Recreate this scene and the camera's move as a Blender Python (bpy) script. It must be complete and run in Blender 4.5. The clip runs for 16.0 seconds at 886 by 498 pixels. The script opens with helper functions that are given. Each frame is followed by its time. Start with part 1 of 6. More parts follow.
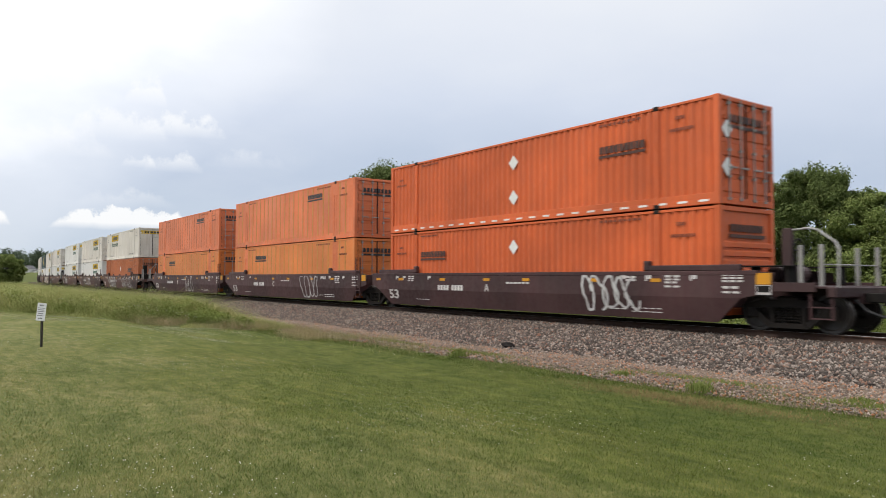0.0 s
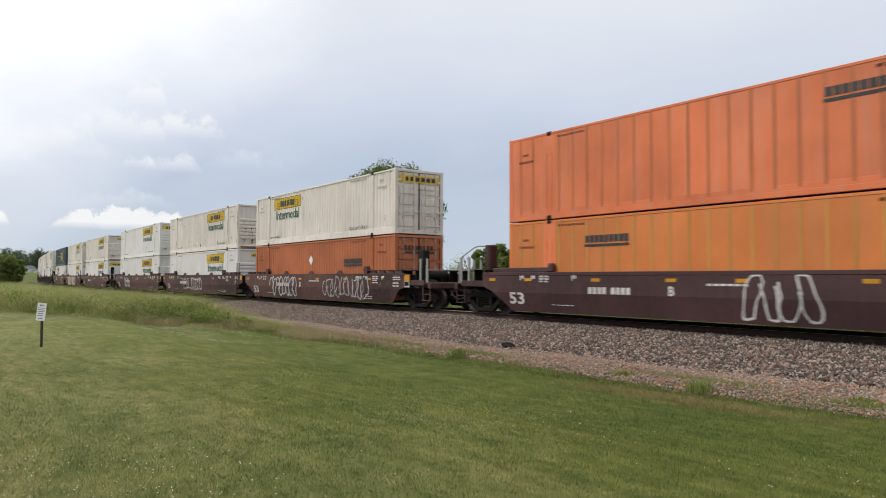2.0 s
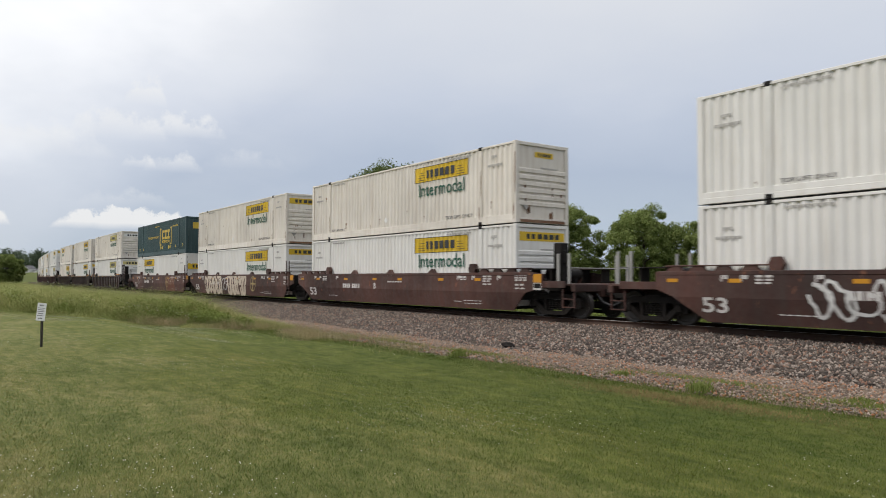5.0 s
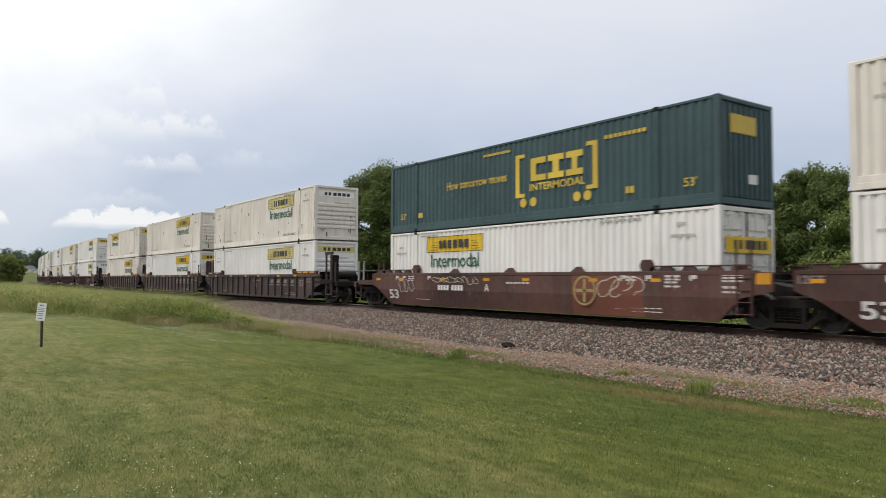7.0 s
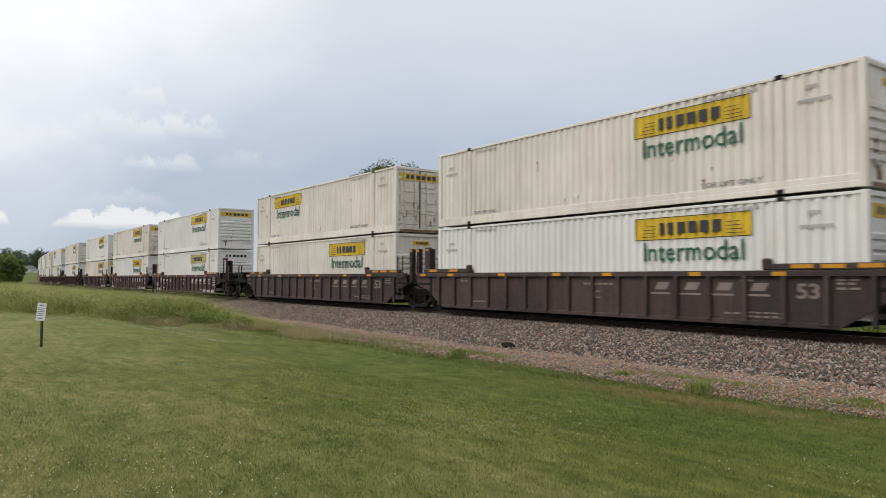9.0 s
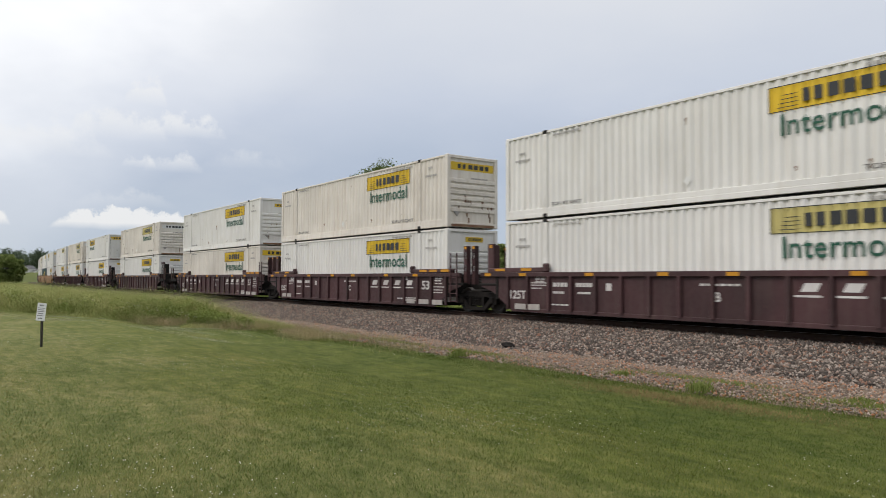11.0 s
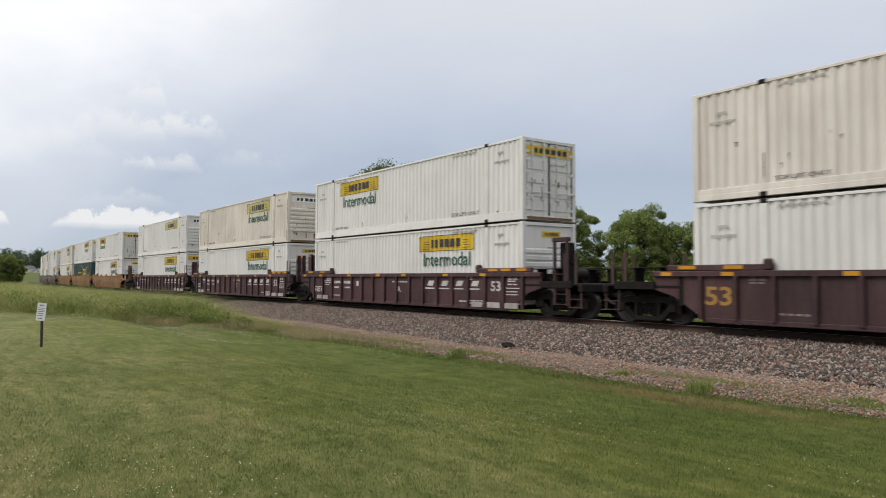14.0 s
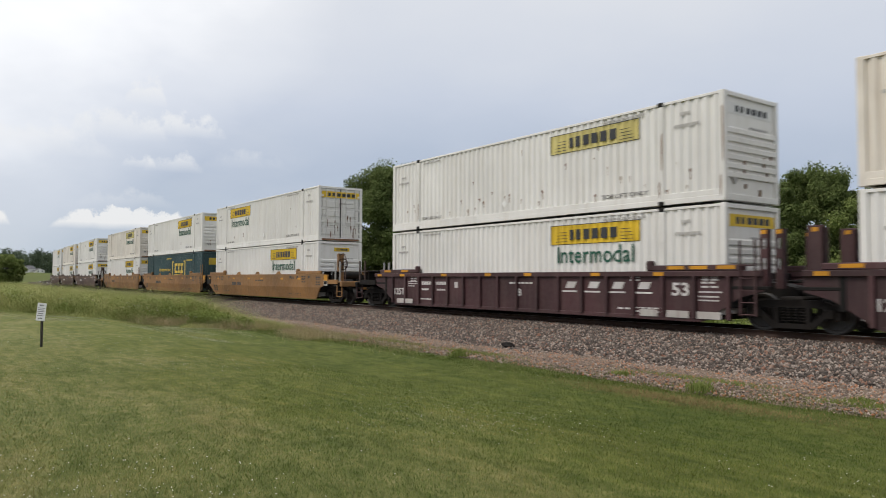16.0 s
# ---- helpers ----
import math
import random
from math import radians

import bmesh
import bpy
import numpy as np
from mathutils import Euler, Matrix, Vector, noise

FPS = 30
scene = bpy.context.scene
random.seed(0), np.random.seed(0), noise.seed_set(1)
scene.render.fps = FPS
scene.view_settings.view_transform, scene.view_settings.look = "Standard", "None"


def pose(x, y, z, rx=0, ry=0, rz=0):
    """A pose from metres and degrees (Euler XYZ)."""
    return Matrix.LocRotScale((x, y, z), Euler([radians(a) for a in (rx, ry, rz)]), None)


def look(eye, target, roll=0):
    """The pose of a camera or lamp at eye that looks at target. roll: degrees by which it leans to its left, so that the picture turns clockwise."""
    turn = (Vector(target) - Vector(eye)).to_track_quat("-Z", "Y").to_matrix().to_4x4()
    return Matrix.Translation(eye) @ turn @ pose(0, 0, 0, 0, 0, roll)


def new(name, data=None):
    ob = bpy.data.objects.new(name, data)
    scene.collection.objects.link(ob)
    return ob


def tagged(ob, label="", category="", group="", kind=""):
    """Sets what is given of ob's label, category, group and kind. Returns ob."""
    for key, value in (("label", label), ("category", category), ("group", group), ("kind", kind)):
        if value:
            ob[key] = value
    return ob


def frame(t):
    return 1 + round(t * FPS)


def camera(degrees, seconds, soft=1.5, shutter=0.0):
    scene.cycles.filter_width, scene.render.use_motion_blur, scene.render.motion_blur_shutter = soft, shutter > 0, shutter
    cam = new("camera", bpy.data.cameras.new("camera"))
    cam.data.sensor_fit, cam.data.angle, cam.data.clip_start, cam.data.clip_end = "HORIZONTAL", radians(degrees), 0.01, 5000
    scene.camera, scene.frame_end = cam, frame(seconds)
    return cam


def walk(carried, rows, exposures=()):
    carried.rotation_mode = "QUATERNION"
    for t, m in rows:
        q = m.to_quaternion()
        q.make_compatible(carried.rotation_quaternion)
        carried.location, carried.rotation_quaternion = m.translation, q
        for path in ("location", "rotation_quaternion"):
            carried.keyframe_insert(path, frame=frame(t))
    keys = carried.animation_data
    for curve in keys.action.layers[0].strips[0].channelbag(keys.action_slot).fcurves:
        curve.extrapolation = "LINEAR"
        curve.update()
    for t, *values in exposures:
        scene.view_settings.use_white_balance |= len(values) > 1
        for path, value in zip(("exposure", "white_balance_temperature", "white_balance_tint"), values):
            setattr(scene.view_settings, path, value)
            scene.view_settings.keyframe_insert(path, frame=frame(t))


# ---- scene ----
# A long stack train passes on a curved main line; the camera stands on a mown lawn beside it.
CAM_Z = 1.65                  # eye above the lawn
RAIL_Z = 0.38                 # rail head
TRACK_Y = 17.99               # centre of the track where it is straight
SPEED = 23.4                  # metres a second
cam = camera(63.24, 16.0, soft=0.45, shutter=0.14)
EYE = (0.0, 0.0, CAM_Z)
AIM = (-80.946, 58.573, CAM_Z + 4.107)
# the film camera stops down a little as the white containers come into view
walk(cam, [(0.0, look(EYE, AIM, 0.17)), (16.0, look(EYE, AIM, 0.17))],
     [(0.0, 0.09), (1.5, 0.03), (3.0, -0.08), (4.0, -0.13), (6.4, -0.14), (7.0, -0.02), (7.6, -0.06), (8.2, -0.12), (10.0, -0.13), (16.0, -0.13)])


# ---- light ----
def make_sky():
    w = bpy.data.worlds.new("sky")
    scene.world = w
    w.use_nodes = True
    nt = w.node_tree
    nt.nodes.clear()
    N = nt.nodes.new
    L = nt.links.new
    out = N("ShaderNodeOutputWorld")
    bg = N("ShaderNodeBackground")
    bg.inputs["Strength"].default_value = 0.1
    sky = N("ShaderNodeTexSky")
    sky.sky_type = "NISHITA"
    sky.sun_disc = False
    sky.sun_elevation = radians(48)
    sky.sun_rotation = radians(-100)
    sky.dust_density = 3.0
    tc = N("ShaderNodeTexCoord")

    def math_node(op, a, b=None, clamp=False):
        m = N("ShaderNodeMath")
        m.operation = op
        m.use_clamp = clamp
        for k, v in ((0, a), (1, b)):
            if v is None:
                continue
            if isinstance(v, (int, float)):
                m.inputs[k].default_value = v
            else:
                L(v, m.inputs[k])
        return m.outputs[0]

    def dot(v):
        d = N("ShaderNodeVectorMath")
        d.operation = "DOT_PRODUCT"
        L(tc.outputs["Generated"], d.inputs[0])
        d.inputs[1].default_value = v
        return d.outputs["Value"]

    def ramp(fac, stops):
        r = N("ShaderNodeValToRGB")
        e = r.color_ramp.elements
        while len(e) < len(stops):
            e.new(0.5)
        for i, (p, c) in enumerate(stops):
            e[i].position = p
            e[i].color = (*c, 1)
        L(fac, r.inputs[0])
        return r.outputs[0]

    def mix(fac, a, b):
        m = N("ShaderNodeMix")
        m.data_type = "RGBA"
        for k, v in ((0, fac), (6, a), (7, b)):
            if isinstance(v, tuple):
                m.inputs[k].default_value = (*v, 1)
            elif isinstance(v, (int, float)):
                m.inputs[k].default_value = v
            else:
                L(v, m.inputs[k])
        return m.outputs[2]

    def noise_at(scale, stretch, detail, rough, shift=0.0):
        mp = N("ShaderNodeMapping")
        mp.inputs["Scale"].default_value = (1, 1, stretch)
        mp.inputs["Location"].default_value = (shift, shift * 0.7, 0)
        L(tc.outputs["Generated"], mp.inputs[0])
        n = N("ShaderNodeTexNoise")
        n.inputs["Scale"].default_value = scale
        n.inputs["Detail"].default_value = detail
        n.inputs["Roughness"].default_value = rough
        L(mp.outputs[0], n.inputs["Vector"])
        return n.outputs["Fac"]

    # the veil: slate low down, paler above, white towards the hidden sun
    z = dot((0, 0, 1))
    soft = noise_at(2.4, 2.0, 5, 0.5)
    wob = math_node("MULTIPLY", math_node("SUBTRACT", soft, 0.5), 0.16)
    veil = ramp(math_node("ADD", z, wob), SKY_VEIL)
    glow = math_node("ADD", dot((-0.82, -0.10, 0.563)), wob)
    g = ramp(glow, [(0.832, (0, 0, 0)), (0.89, (0.30, 0.30, 0.30)), (0.938, (1, 1, 1))])
    veil = mix(g, veil, (11.8, 11.9, 12.1))
    # thin torn cloud all over the lower sky
    puff = noise_at(5.0, 2.6, 7, 0.55, 3.1)
    thin = math_node("MULTIPLY", math_node("SUBTRACT", puff, 0.46), 3.2, True)
    veil = mix(math_node("MULTIPLY", thin, 0.16), veil, (8.6, 8.8, 9.1))

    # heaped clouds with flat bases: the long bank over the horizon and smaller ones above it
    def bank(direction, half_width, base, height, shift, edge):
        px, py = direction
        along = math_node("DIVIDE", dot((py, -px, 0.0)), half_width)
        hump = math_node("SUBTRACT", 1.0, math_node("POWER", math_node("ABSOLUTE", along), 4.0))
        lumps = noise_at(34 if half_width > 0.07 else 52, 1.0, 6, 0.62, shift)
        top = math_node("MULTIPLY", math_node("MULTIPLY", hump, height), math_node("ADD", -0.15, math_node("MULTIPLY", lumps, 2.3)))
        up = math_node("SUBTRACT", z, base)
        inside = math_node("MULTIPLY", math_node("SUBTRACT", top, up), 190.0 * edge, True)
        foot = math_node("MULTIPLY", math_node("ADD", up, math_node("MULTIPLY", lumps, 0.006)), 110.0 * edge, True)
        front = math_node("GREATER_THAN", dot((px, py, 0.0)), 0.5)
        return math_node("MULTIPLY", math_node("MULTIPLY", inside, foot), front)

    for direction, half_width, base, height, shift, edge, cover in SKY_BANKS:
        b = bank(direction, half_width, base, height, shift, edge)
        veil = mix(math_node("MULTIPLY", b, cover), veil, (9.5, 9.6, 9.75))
    full = mix(0.92, sky.outputs[0], veil)
    L(full, bg.inputs["Color"])
    L(bg.outputs[0], out.inputs[0])


SKY_VEIL = [(0.0, (6.0, 6.8, 7.8)), (0.06, (5.4, 6.3, 7.5)), (0.13, (5.0, 5.8, 7.2)), (0.23, (6.5, 7.1, 8.3)), (0.36, (8.2, 8.5, 9.1)), (0.7, (13.0, 13.0, 13.2))]
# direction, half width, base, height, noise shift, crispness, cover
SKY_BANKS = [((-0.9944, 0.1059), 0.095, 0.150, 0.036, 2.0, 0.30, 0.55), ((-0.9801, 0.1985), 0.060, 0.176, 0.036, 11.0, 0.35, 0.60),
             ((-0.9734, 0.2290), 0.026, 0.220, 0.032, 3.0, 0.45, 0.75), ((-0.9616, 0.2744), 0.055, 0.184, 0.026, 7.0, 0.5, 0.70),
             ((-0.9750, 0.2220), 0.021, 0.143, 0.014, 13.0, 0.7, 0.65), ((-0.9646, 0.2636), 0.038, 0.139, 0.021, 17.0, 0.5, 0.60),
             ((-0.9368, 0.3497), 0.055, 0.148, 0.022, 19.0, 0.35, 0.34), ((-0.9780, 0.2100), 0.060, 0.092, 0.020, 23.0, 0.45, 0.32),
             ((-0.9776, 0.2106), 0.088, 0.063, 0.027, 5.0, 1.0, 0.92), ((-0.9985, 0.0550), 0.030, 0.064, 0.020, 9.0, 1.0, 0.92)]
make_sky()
sun = new("sun", bpy.data.lights.new("sun", "SUN"))
sun.data.energy = 2.2
sun.data.angle = radians(24)
sun.data.color = (1.0, 0.94, 0.86)
sun.matrix_world = look((-24, -55, 74), (0, 0, 0))


# ---- materials ----
class Mat:
    """A node material: base colour with stains and grain, roughness, relief."""

    def __init__(self, name, rough=0.6, metal=0.0, spec=0.4):
        m = self.m = bpy.data.materials.new(name)
        m.use_nodes = True
        self.nt = m.node_tree
        self.b = self.nt.nodes["Principled BSDF"]
        self.b.inputs["Roughness"].default_value = rough
        self.b.inputs["Metallic"].default_value = metal
        self.b.inputs["Specular IOR Level"].default_value = spec
        self.tc = self.nt.nodes.new("ShaderNodeTexCoord")
        self.inf = self.nt.nodes.new("ShaderNodeObjectInfo")
        self.col = None

    def N(self, t):
        return self.nt.nodes.new(t)

    def L(self, a, b):
        self.nt.links.new(a, b)

    def noise(self, scale, detail=4, rough=0.55, stretch=(1, 1, 1), coord="Object", shift=True):
        mp = self.N("ShaderNodeMapping")
        mp.inputs["Scale"].default_value = stretch
        self.L(self.tc.outputs[coord], mp.inputs[0])
        if shift:
            c = self.N("ShaderNodeCombineXYZ")
            mul = self.N("ShaderNodeMath")
            mul.operation = "MULTIPLY"
            mul.inputs[1].default_value = 90.0
            self.L(self.inf.outputs["Random"], mul.inputs[0])
            self.L(mul.outputs[0], c.inputs[0])
            self.L(c.outputs[0], mp.inputs["Location"])
        n = self.N("ShaderNodeTexNoise")
        n.inputs["Scale"].default_value = scale
        n.inputs["Detail"].default_value = detail
        n.inputs["Roughness"].default_value = rough
        self.L(mp.outputs[0], n.inputs["Vector"])
        return n.outputs["Fac"]

    def ramp(self, fac, stops):
        r = self.N("ShaderNodeValToRGB")
        e = r.color_ramp.elements
        while len(e) < len(stops):
            e.new(0.5)
        for i, (p, c) in enumerate(stops):
            e[i].position = p
            e[i].color = (*c, 1) if isinstance(c, tuple) else (c, c, c, 1)
        self.L(fac, r.inputs[0])
        return r.outputs[0]

    def mix(self, fac, a, b, mode="MIX"):
        m = self.N("ShaderNodeMix")
        m.data_type = "RGBA"
        m.blend_type = mode
        for k, v in ((0, fac), (6, a), (7, b)):
            if isinstance(v, tuple):
                m.inputs[k].default_value = (*v, 1)
            elif isinstance(v, (int, float)):
                m.inputs[k].default_value = v
            else:
                self.L(v, m.inputs[k])
        return m.outputs[2]

    def color(self, c):
        if isinstance(c, tuple):
            self.b.inputs["Base Color"].default_value = (*c, 1)
        else:
            self.L(c, self.b.inputs["Base Color"])
        return self

    def bump(self, h, strength=0.3, dist=0.01):
        b = self.N("ShaderNodeBump")
        b.inputs["Strength"].default_value = strength
        b.inputs["Distance"].default_value = dist
        self.L(h, b.inputs["Height"])
        self.L(b.outputs[0], self.b.inputs["Normal"])
        return self

    def rough(self, v):
        self.L(v, self.b.inputs["Roughness"])
        return self


def paint(name, base, dirt, amount=0.35, rust=None, rust_at=0.66, rough=0.5, vary=0.06, spec=0.4):
    """Weathered paint on steel: fine grain, vertical streaks of dirt, patches of rust."""
    m = Mat(name, rough, 0.0, spec)
    d = tuple(max(0.0, c * (1 - vary * 2)) for c in base)
    l = tuple(min(1.0, c * (1 + vary)) for c in base)
    c = m.ramp(m.noise(0.9, 5), [(0.3, d), (0.7, l)])
    streak = m.ramp(m.noise(1.0, 5, 0.6, (5.0, 5.0, 0.35)), [(0.45, 0.0), (0.75, 1.0)])
    k = m.N("ShaderNodeMath")
    k.operation = "MULTIPLY"
    k.inputs[1].default_value = amount
    m.L(streak, k.inputs[0])
    c = m.mix(k.outputs[0], c, dirt)
    broad = m.ramp(m.noise(0.28, 3, 0.5), [(0.35, 1.0 - vary * 3.5), (0.62, 1.0)])
    c = m.mix(1.0, c, broad, "MULTIPLY")
    if rust:
        spots = m.ramp(m.noise(3.0, 8, 0.68, (1.6, 1.6, 0.8)), [(rust_at, 0.0), (rust_at + 0.06, 1.0)])
        c = m.mix(spots, c, rust)
    m.color(c)
    m.rough(m.ramp(m.noise(7, 4), [(0.3, rough - 0.1), (0.7, rough + 0.15)]))
    m.bump(m.noise(24, 4), 0.12, 0.004)
    return m.m


RUST = (0.17, 0.065, 0.03)
M = {
    "orange": paint("orange_steel_paint", (0.65, 0.127, 0.033), (0.4140, 0.1290, 0.0665), 0.35, (0.3, 0.07, 0.03), 0.74),
    "orange_warm": paint("sun_bleached_orange_paint", (0.66, 0.200, 0.048), (0.56, 0.24, 0.10), 0.5, (0.3, 0.08, 0.03), 0.74),
    "orange_pale": paint("faded_orange_paint", (0.690, 0.180, 0.066), (0.58, 0.26, 0.17), 0.5, (0.3, 0.08, 0.03), 0.74),
    "orange_dull": paint("dull_orange_paint", (0.47, 0.145, 0.055), (0.38, 0.16, 0.09), 0.4, (0.25, 0.07, 0.03), 0.72),
    "orange_seam": paint("yellowed_orange_seam", (0.50, 0.25, 0.055), (0.5, 0.22, 0.08), 0.4),
    "white": paint("white_steel_paint", (0.735, 0.722, 0.693), (0.50, 0.44, 0.36), 0.30, RUST, 0.75, vary=0.025),
    "cream": paint("aged_white_paint", (0.725, 0.680, 0.615), (0.42, 0.325, 0.245), 0.42, RUST, 0.715, vary=0.035),
    "beige": paint("yellowed_white_paint", (0.73, 0.675, 0.595), (0.48, 0.37, 0.26), 0.42, RUST, 0.70, vary=0.04),
    "green": paint("dark_green_container_paint", (0.036, 0.074, 0.080), (0.08, 0.11, 0.112), 0.35, RUST, 0.78),
    "maroon": paint("maroon_car_paint", (0.0662, 0.0281, 0.0288), (0.0792, 0.0507, 0.0440), 0.45, (0.13, 0.05, 0.03), 0.70, 0.55, vary=0.12),
    "maroon_ribbed": paint("dusty_maroon_car_paint", (0.0660, 0.0272, 0.0295), (0.1050, 0.0680, 0.0615), 0.55, (0.15, 0.06, 0.035), 0.68, 0.6, vary=0.12),
    "brown_ribbed": paint("dull_brown_ribbed_car_paint", (0.056, 0.036, 0.033), (0.105, 0.080, 0.070), 0.55, (0.13, 0.06, 0.035), 0.66, 0.65, vary=0.14),
    "repaint": paint("red_primer_panel", (0.17, 0.058, 0.034), (0.13, 0.07, 0.05), 0.5, RUST, 0.7, 0.6),
    "brown": paint("rusty_red_brown_car_paint", (0.0900, 0.0385, 0.0295), (0.0900, 0.0703, 0.0615), 0.6, (0.19, 0.075, 0.04), 0.62, 0.65, vary=0.16),
    "tan": paint("ochre_car_paint", (0.2785, 0.1408, 0.0467), (0.1856, 0.1126, 0.0623), 0.45, RUST, 0.72, 0.55, vary=0.10),
    "dull": paint("dull_brown_car_paint", (0.0900, 0.0520, 0.0400), (0.1200, 0.0880, 0.0680), 0.6, RUST, 0.66, 0.65, vary=0.12),
    "black": paint("oily_and_shade_black_steel", (0.0130, 0.0120, 0.0115), (0.0300, 0.0235, 0.0190), 0.5, (0.06, 0.035, 0.022), 0.70, 0.65, spec=0.15),
    "bogie": paint("grimy_and_shade_dark_steel", (0.0165, 0.0142, 0.0130), (0.0270, 0.0215, 0.0170), 0.6, (0.07, 0.04, 0.025), 0.68, 0.7, spec=0.12),
    "rubber": paint("black_gasket", (0.018, 0.018, 0.02), (0.05, 0.045, 0.04), 0.3),
    "galv": paint("galvanised_rod", (0.34, 0.335, 0.32), (0.1550, 0.1200, 0.0870), 0.4, RUST, 0.70, 0.45),
    "yellow": paint("yellow_vinyl", (0.72, 0.48, 0.025), (0.45, 0.33, 0.08), 0.25),
    "yellow_faded": paint("faded_yellow_vinyl", (0.62, 0.53, 0.19), (0.42, 0.38, 0.2), 0.45),
    "amber": paint("amber_reflector", (0.60, 0.27, 0.012), (0.3, 0.16, 0.03), 0.3),
    "ink": paint("dark_lettering", (0.030, 0.032, 0.035), (0.09, 0.09, 0.085), 0.3),
    "grey_ink": paint("faded_grey_lettering", (0.38, 0.365, 0.345), (0.5, 0.48, 0.44), 0.4),
    "mark_ink": paint("worn_black_stencil", (0.16, 0.155, 0.15), (0.4, 0.38, 0.35), 0.5),
    "rust_ink": paint("dark_red_lettering", (0.17, 0.045, 0.022), (0.36, 0.09, 0.035), 0.5),
    "brown_ink": paint("brown_black_lettering", (0.075, 0.032, 0.022), (0.20, 0.06, 0.03), 0.4),
    "amber_dim": paint("dull_orange_stencil", (0.40, 0.22, 0.045), (0.22, 0.11, 0.05), 0.4),
    "leaf_ink": paint("green_lettering", (0.013, 0.095, 0.058), (0.04, 0.11, 0.075), 0.3),
    "decal": paint("white_vinyl", (0.80, 0.80, 0.78), (0.55, 0.5, 0.45), 0.25),
    "stencil": paint("white_stencil_paint", (0.62, 0.60, 0.58), (0.25, 0.17, 0.15), 0.45),
    "plate": paint("dirty_white_plate", (0.46, 0.43, 0.40), (0.2, 0.14, 0.12), 0.6),
    "old_stencil": paint("faded_stencil_paint", (0.24, 0.19, 0.17), (0.12, 0.08, 0.075), 0.5),
    "gold": paint("yellow_logo_paint", (0.62, 0.44, 0.05), (0.35, 0.28, 0.08), 0.3),
    "gold_dim": paint("worn_yellow_paint", (0.36, 0.27, 0.11), (0.20, 0.10, 0.06), 0.5),
    "spray_dim": paint("dull_grey_spray_paint", (0.17, 0.16, 0.155), (0.09, 0.06, 0.055), 0.6),
    "spray": paint("grey_white_spray_paint", (0.56, 0.56, 0.55), (0.20, 0.14, 0.13), 0.5),
    "spray_pale": paint("cream_spray_paint", (0.58, 0.50, 0.40), (0.25, 0.14, 0.1), 0.45),
}


# ---- building tools ----
MESHES = {}


def box(bm, x0, x1, y0, y1, z0, z1, bev=0.0):
    vs = [bm.verts.new((x, y, z)) for x in (x0, x1) for y in (y0, y1) for z in (z0, z1)]
    fs = [bm.faces.new([vs[i] for i in q]) for q in ((0, 1, 3, 2), (4, 6, 7, 5), (0, 4, 5, 1), (2, 3, 7, 6), (0, 2, 6, 4), (1, 5, 7, 3))]
    if bev:
        bmesh.ops.bevel(bm, geom=list({e for f in fs for e in f.edges}), offset=bev, segments=1, affect="EDGES")


def prism(bm, outline, y0, y1):
    """A plate: an outline in x and z, given thickness along y."""
    a = [bm.verts.new((x, y0, z)) for x, z in outline]
    b = [bm.verts.new((x, y1, z)) for x, z in outline]
    bm.faces.new(a)
    bm.faces.new(b[::-1])
    n = len(outline)
    for i in range(n):
        j = (i + 1) % n
        bm.faces.new((a[i], b[i], b[j], a[j]))
    bmesh.ops.recalc_face_normals(bm, faces=bm.faces[:])


def rod(bm, p, q, r, seg=8, r2=None):
    p, q = Vector(p), Vector(q)
    m = Matrix.Translation((p + q) / 2) @ (q - p).to_track_quat("Z", "Y").to_matrix().to_4x4()
    bmesh.ops.create_cone(bm, cap_ends=True, segments=seg, radius1=r, radius2=r if r2 is None else r2, depth=(q - p).length, matrix=m)


def mesh(key, build, material, smooth=False):
    """One mesh datum for all the alike parts."""
    k = (key, material.name)
    if k not in MESHES:
        bm = bmesh.new()
        build(bm)
        me = bpy.data.meshes.new(key if isinstance(key, str) else str(key[0]))
        bm.to_mesh(me)
        bm.free()
        me.materials.append(material)
        if smooth:
            for p in me.polygons:
                p.use_smooth = True
        MESHES[k] = me
    return MESHES[k]


SMALL = ("stencil_mark", "end_lettering", "writing", "stripe_mark", "car_number", "rust_patch", "end_stain", "graffiti", "reflective_strip", "end_word_mark", "word_mark", "step")


def part(name, me, parent, m=None, label=""):
    ob = new(name, me)
    ob.parent = parent
    if m is not None:
        ob.matrix_basis = m
    if label:
        ob["label"] = label
    if name in SMALL:
        ob["kind"] = "stuff"
    return ob


def words(text, size, material, bold=0.0, width=0.0):
    """Lettering as a mesh; width: how long the line is to be."""
    k = ("word", text, size, material.name, bold, width)
    if k not in MESHES:
        cu = bpy.data.curves.new("word", "FONT")
        cu.body, cu.size, cu.extrude, cu.offset = text, size, 0.0015, bold
        cu.align_x, cu.align_y = "LEFT", "BOTTOM_BASELINE"
        cu.resolution_u = 3
        ob = new("word", cu)
        bpy.context.view_layer.update()
        me = bpy.data.meshes.new_from_object(ob.evaluated_get(bpy.context.evaluated_depsgraph_get()))
        bpy.data.objects.remove(ob)
        bpy.data.curves.remove(cu)
        if width:
            xs = [v.co.x for v in me.vertices]
            lo, span = min(xs), max(xs) - min(xs)
            for v in me.vertices:
                v.co.x = (v.co.x - lo) * width / span
        me.materials.clear()
        me.materials.append(material)
        MESHES[k] = me
    return MESHES[k]


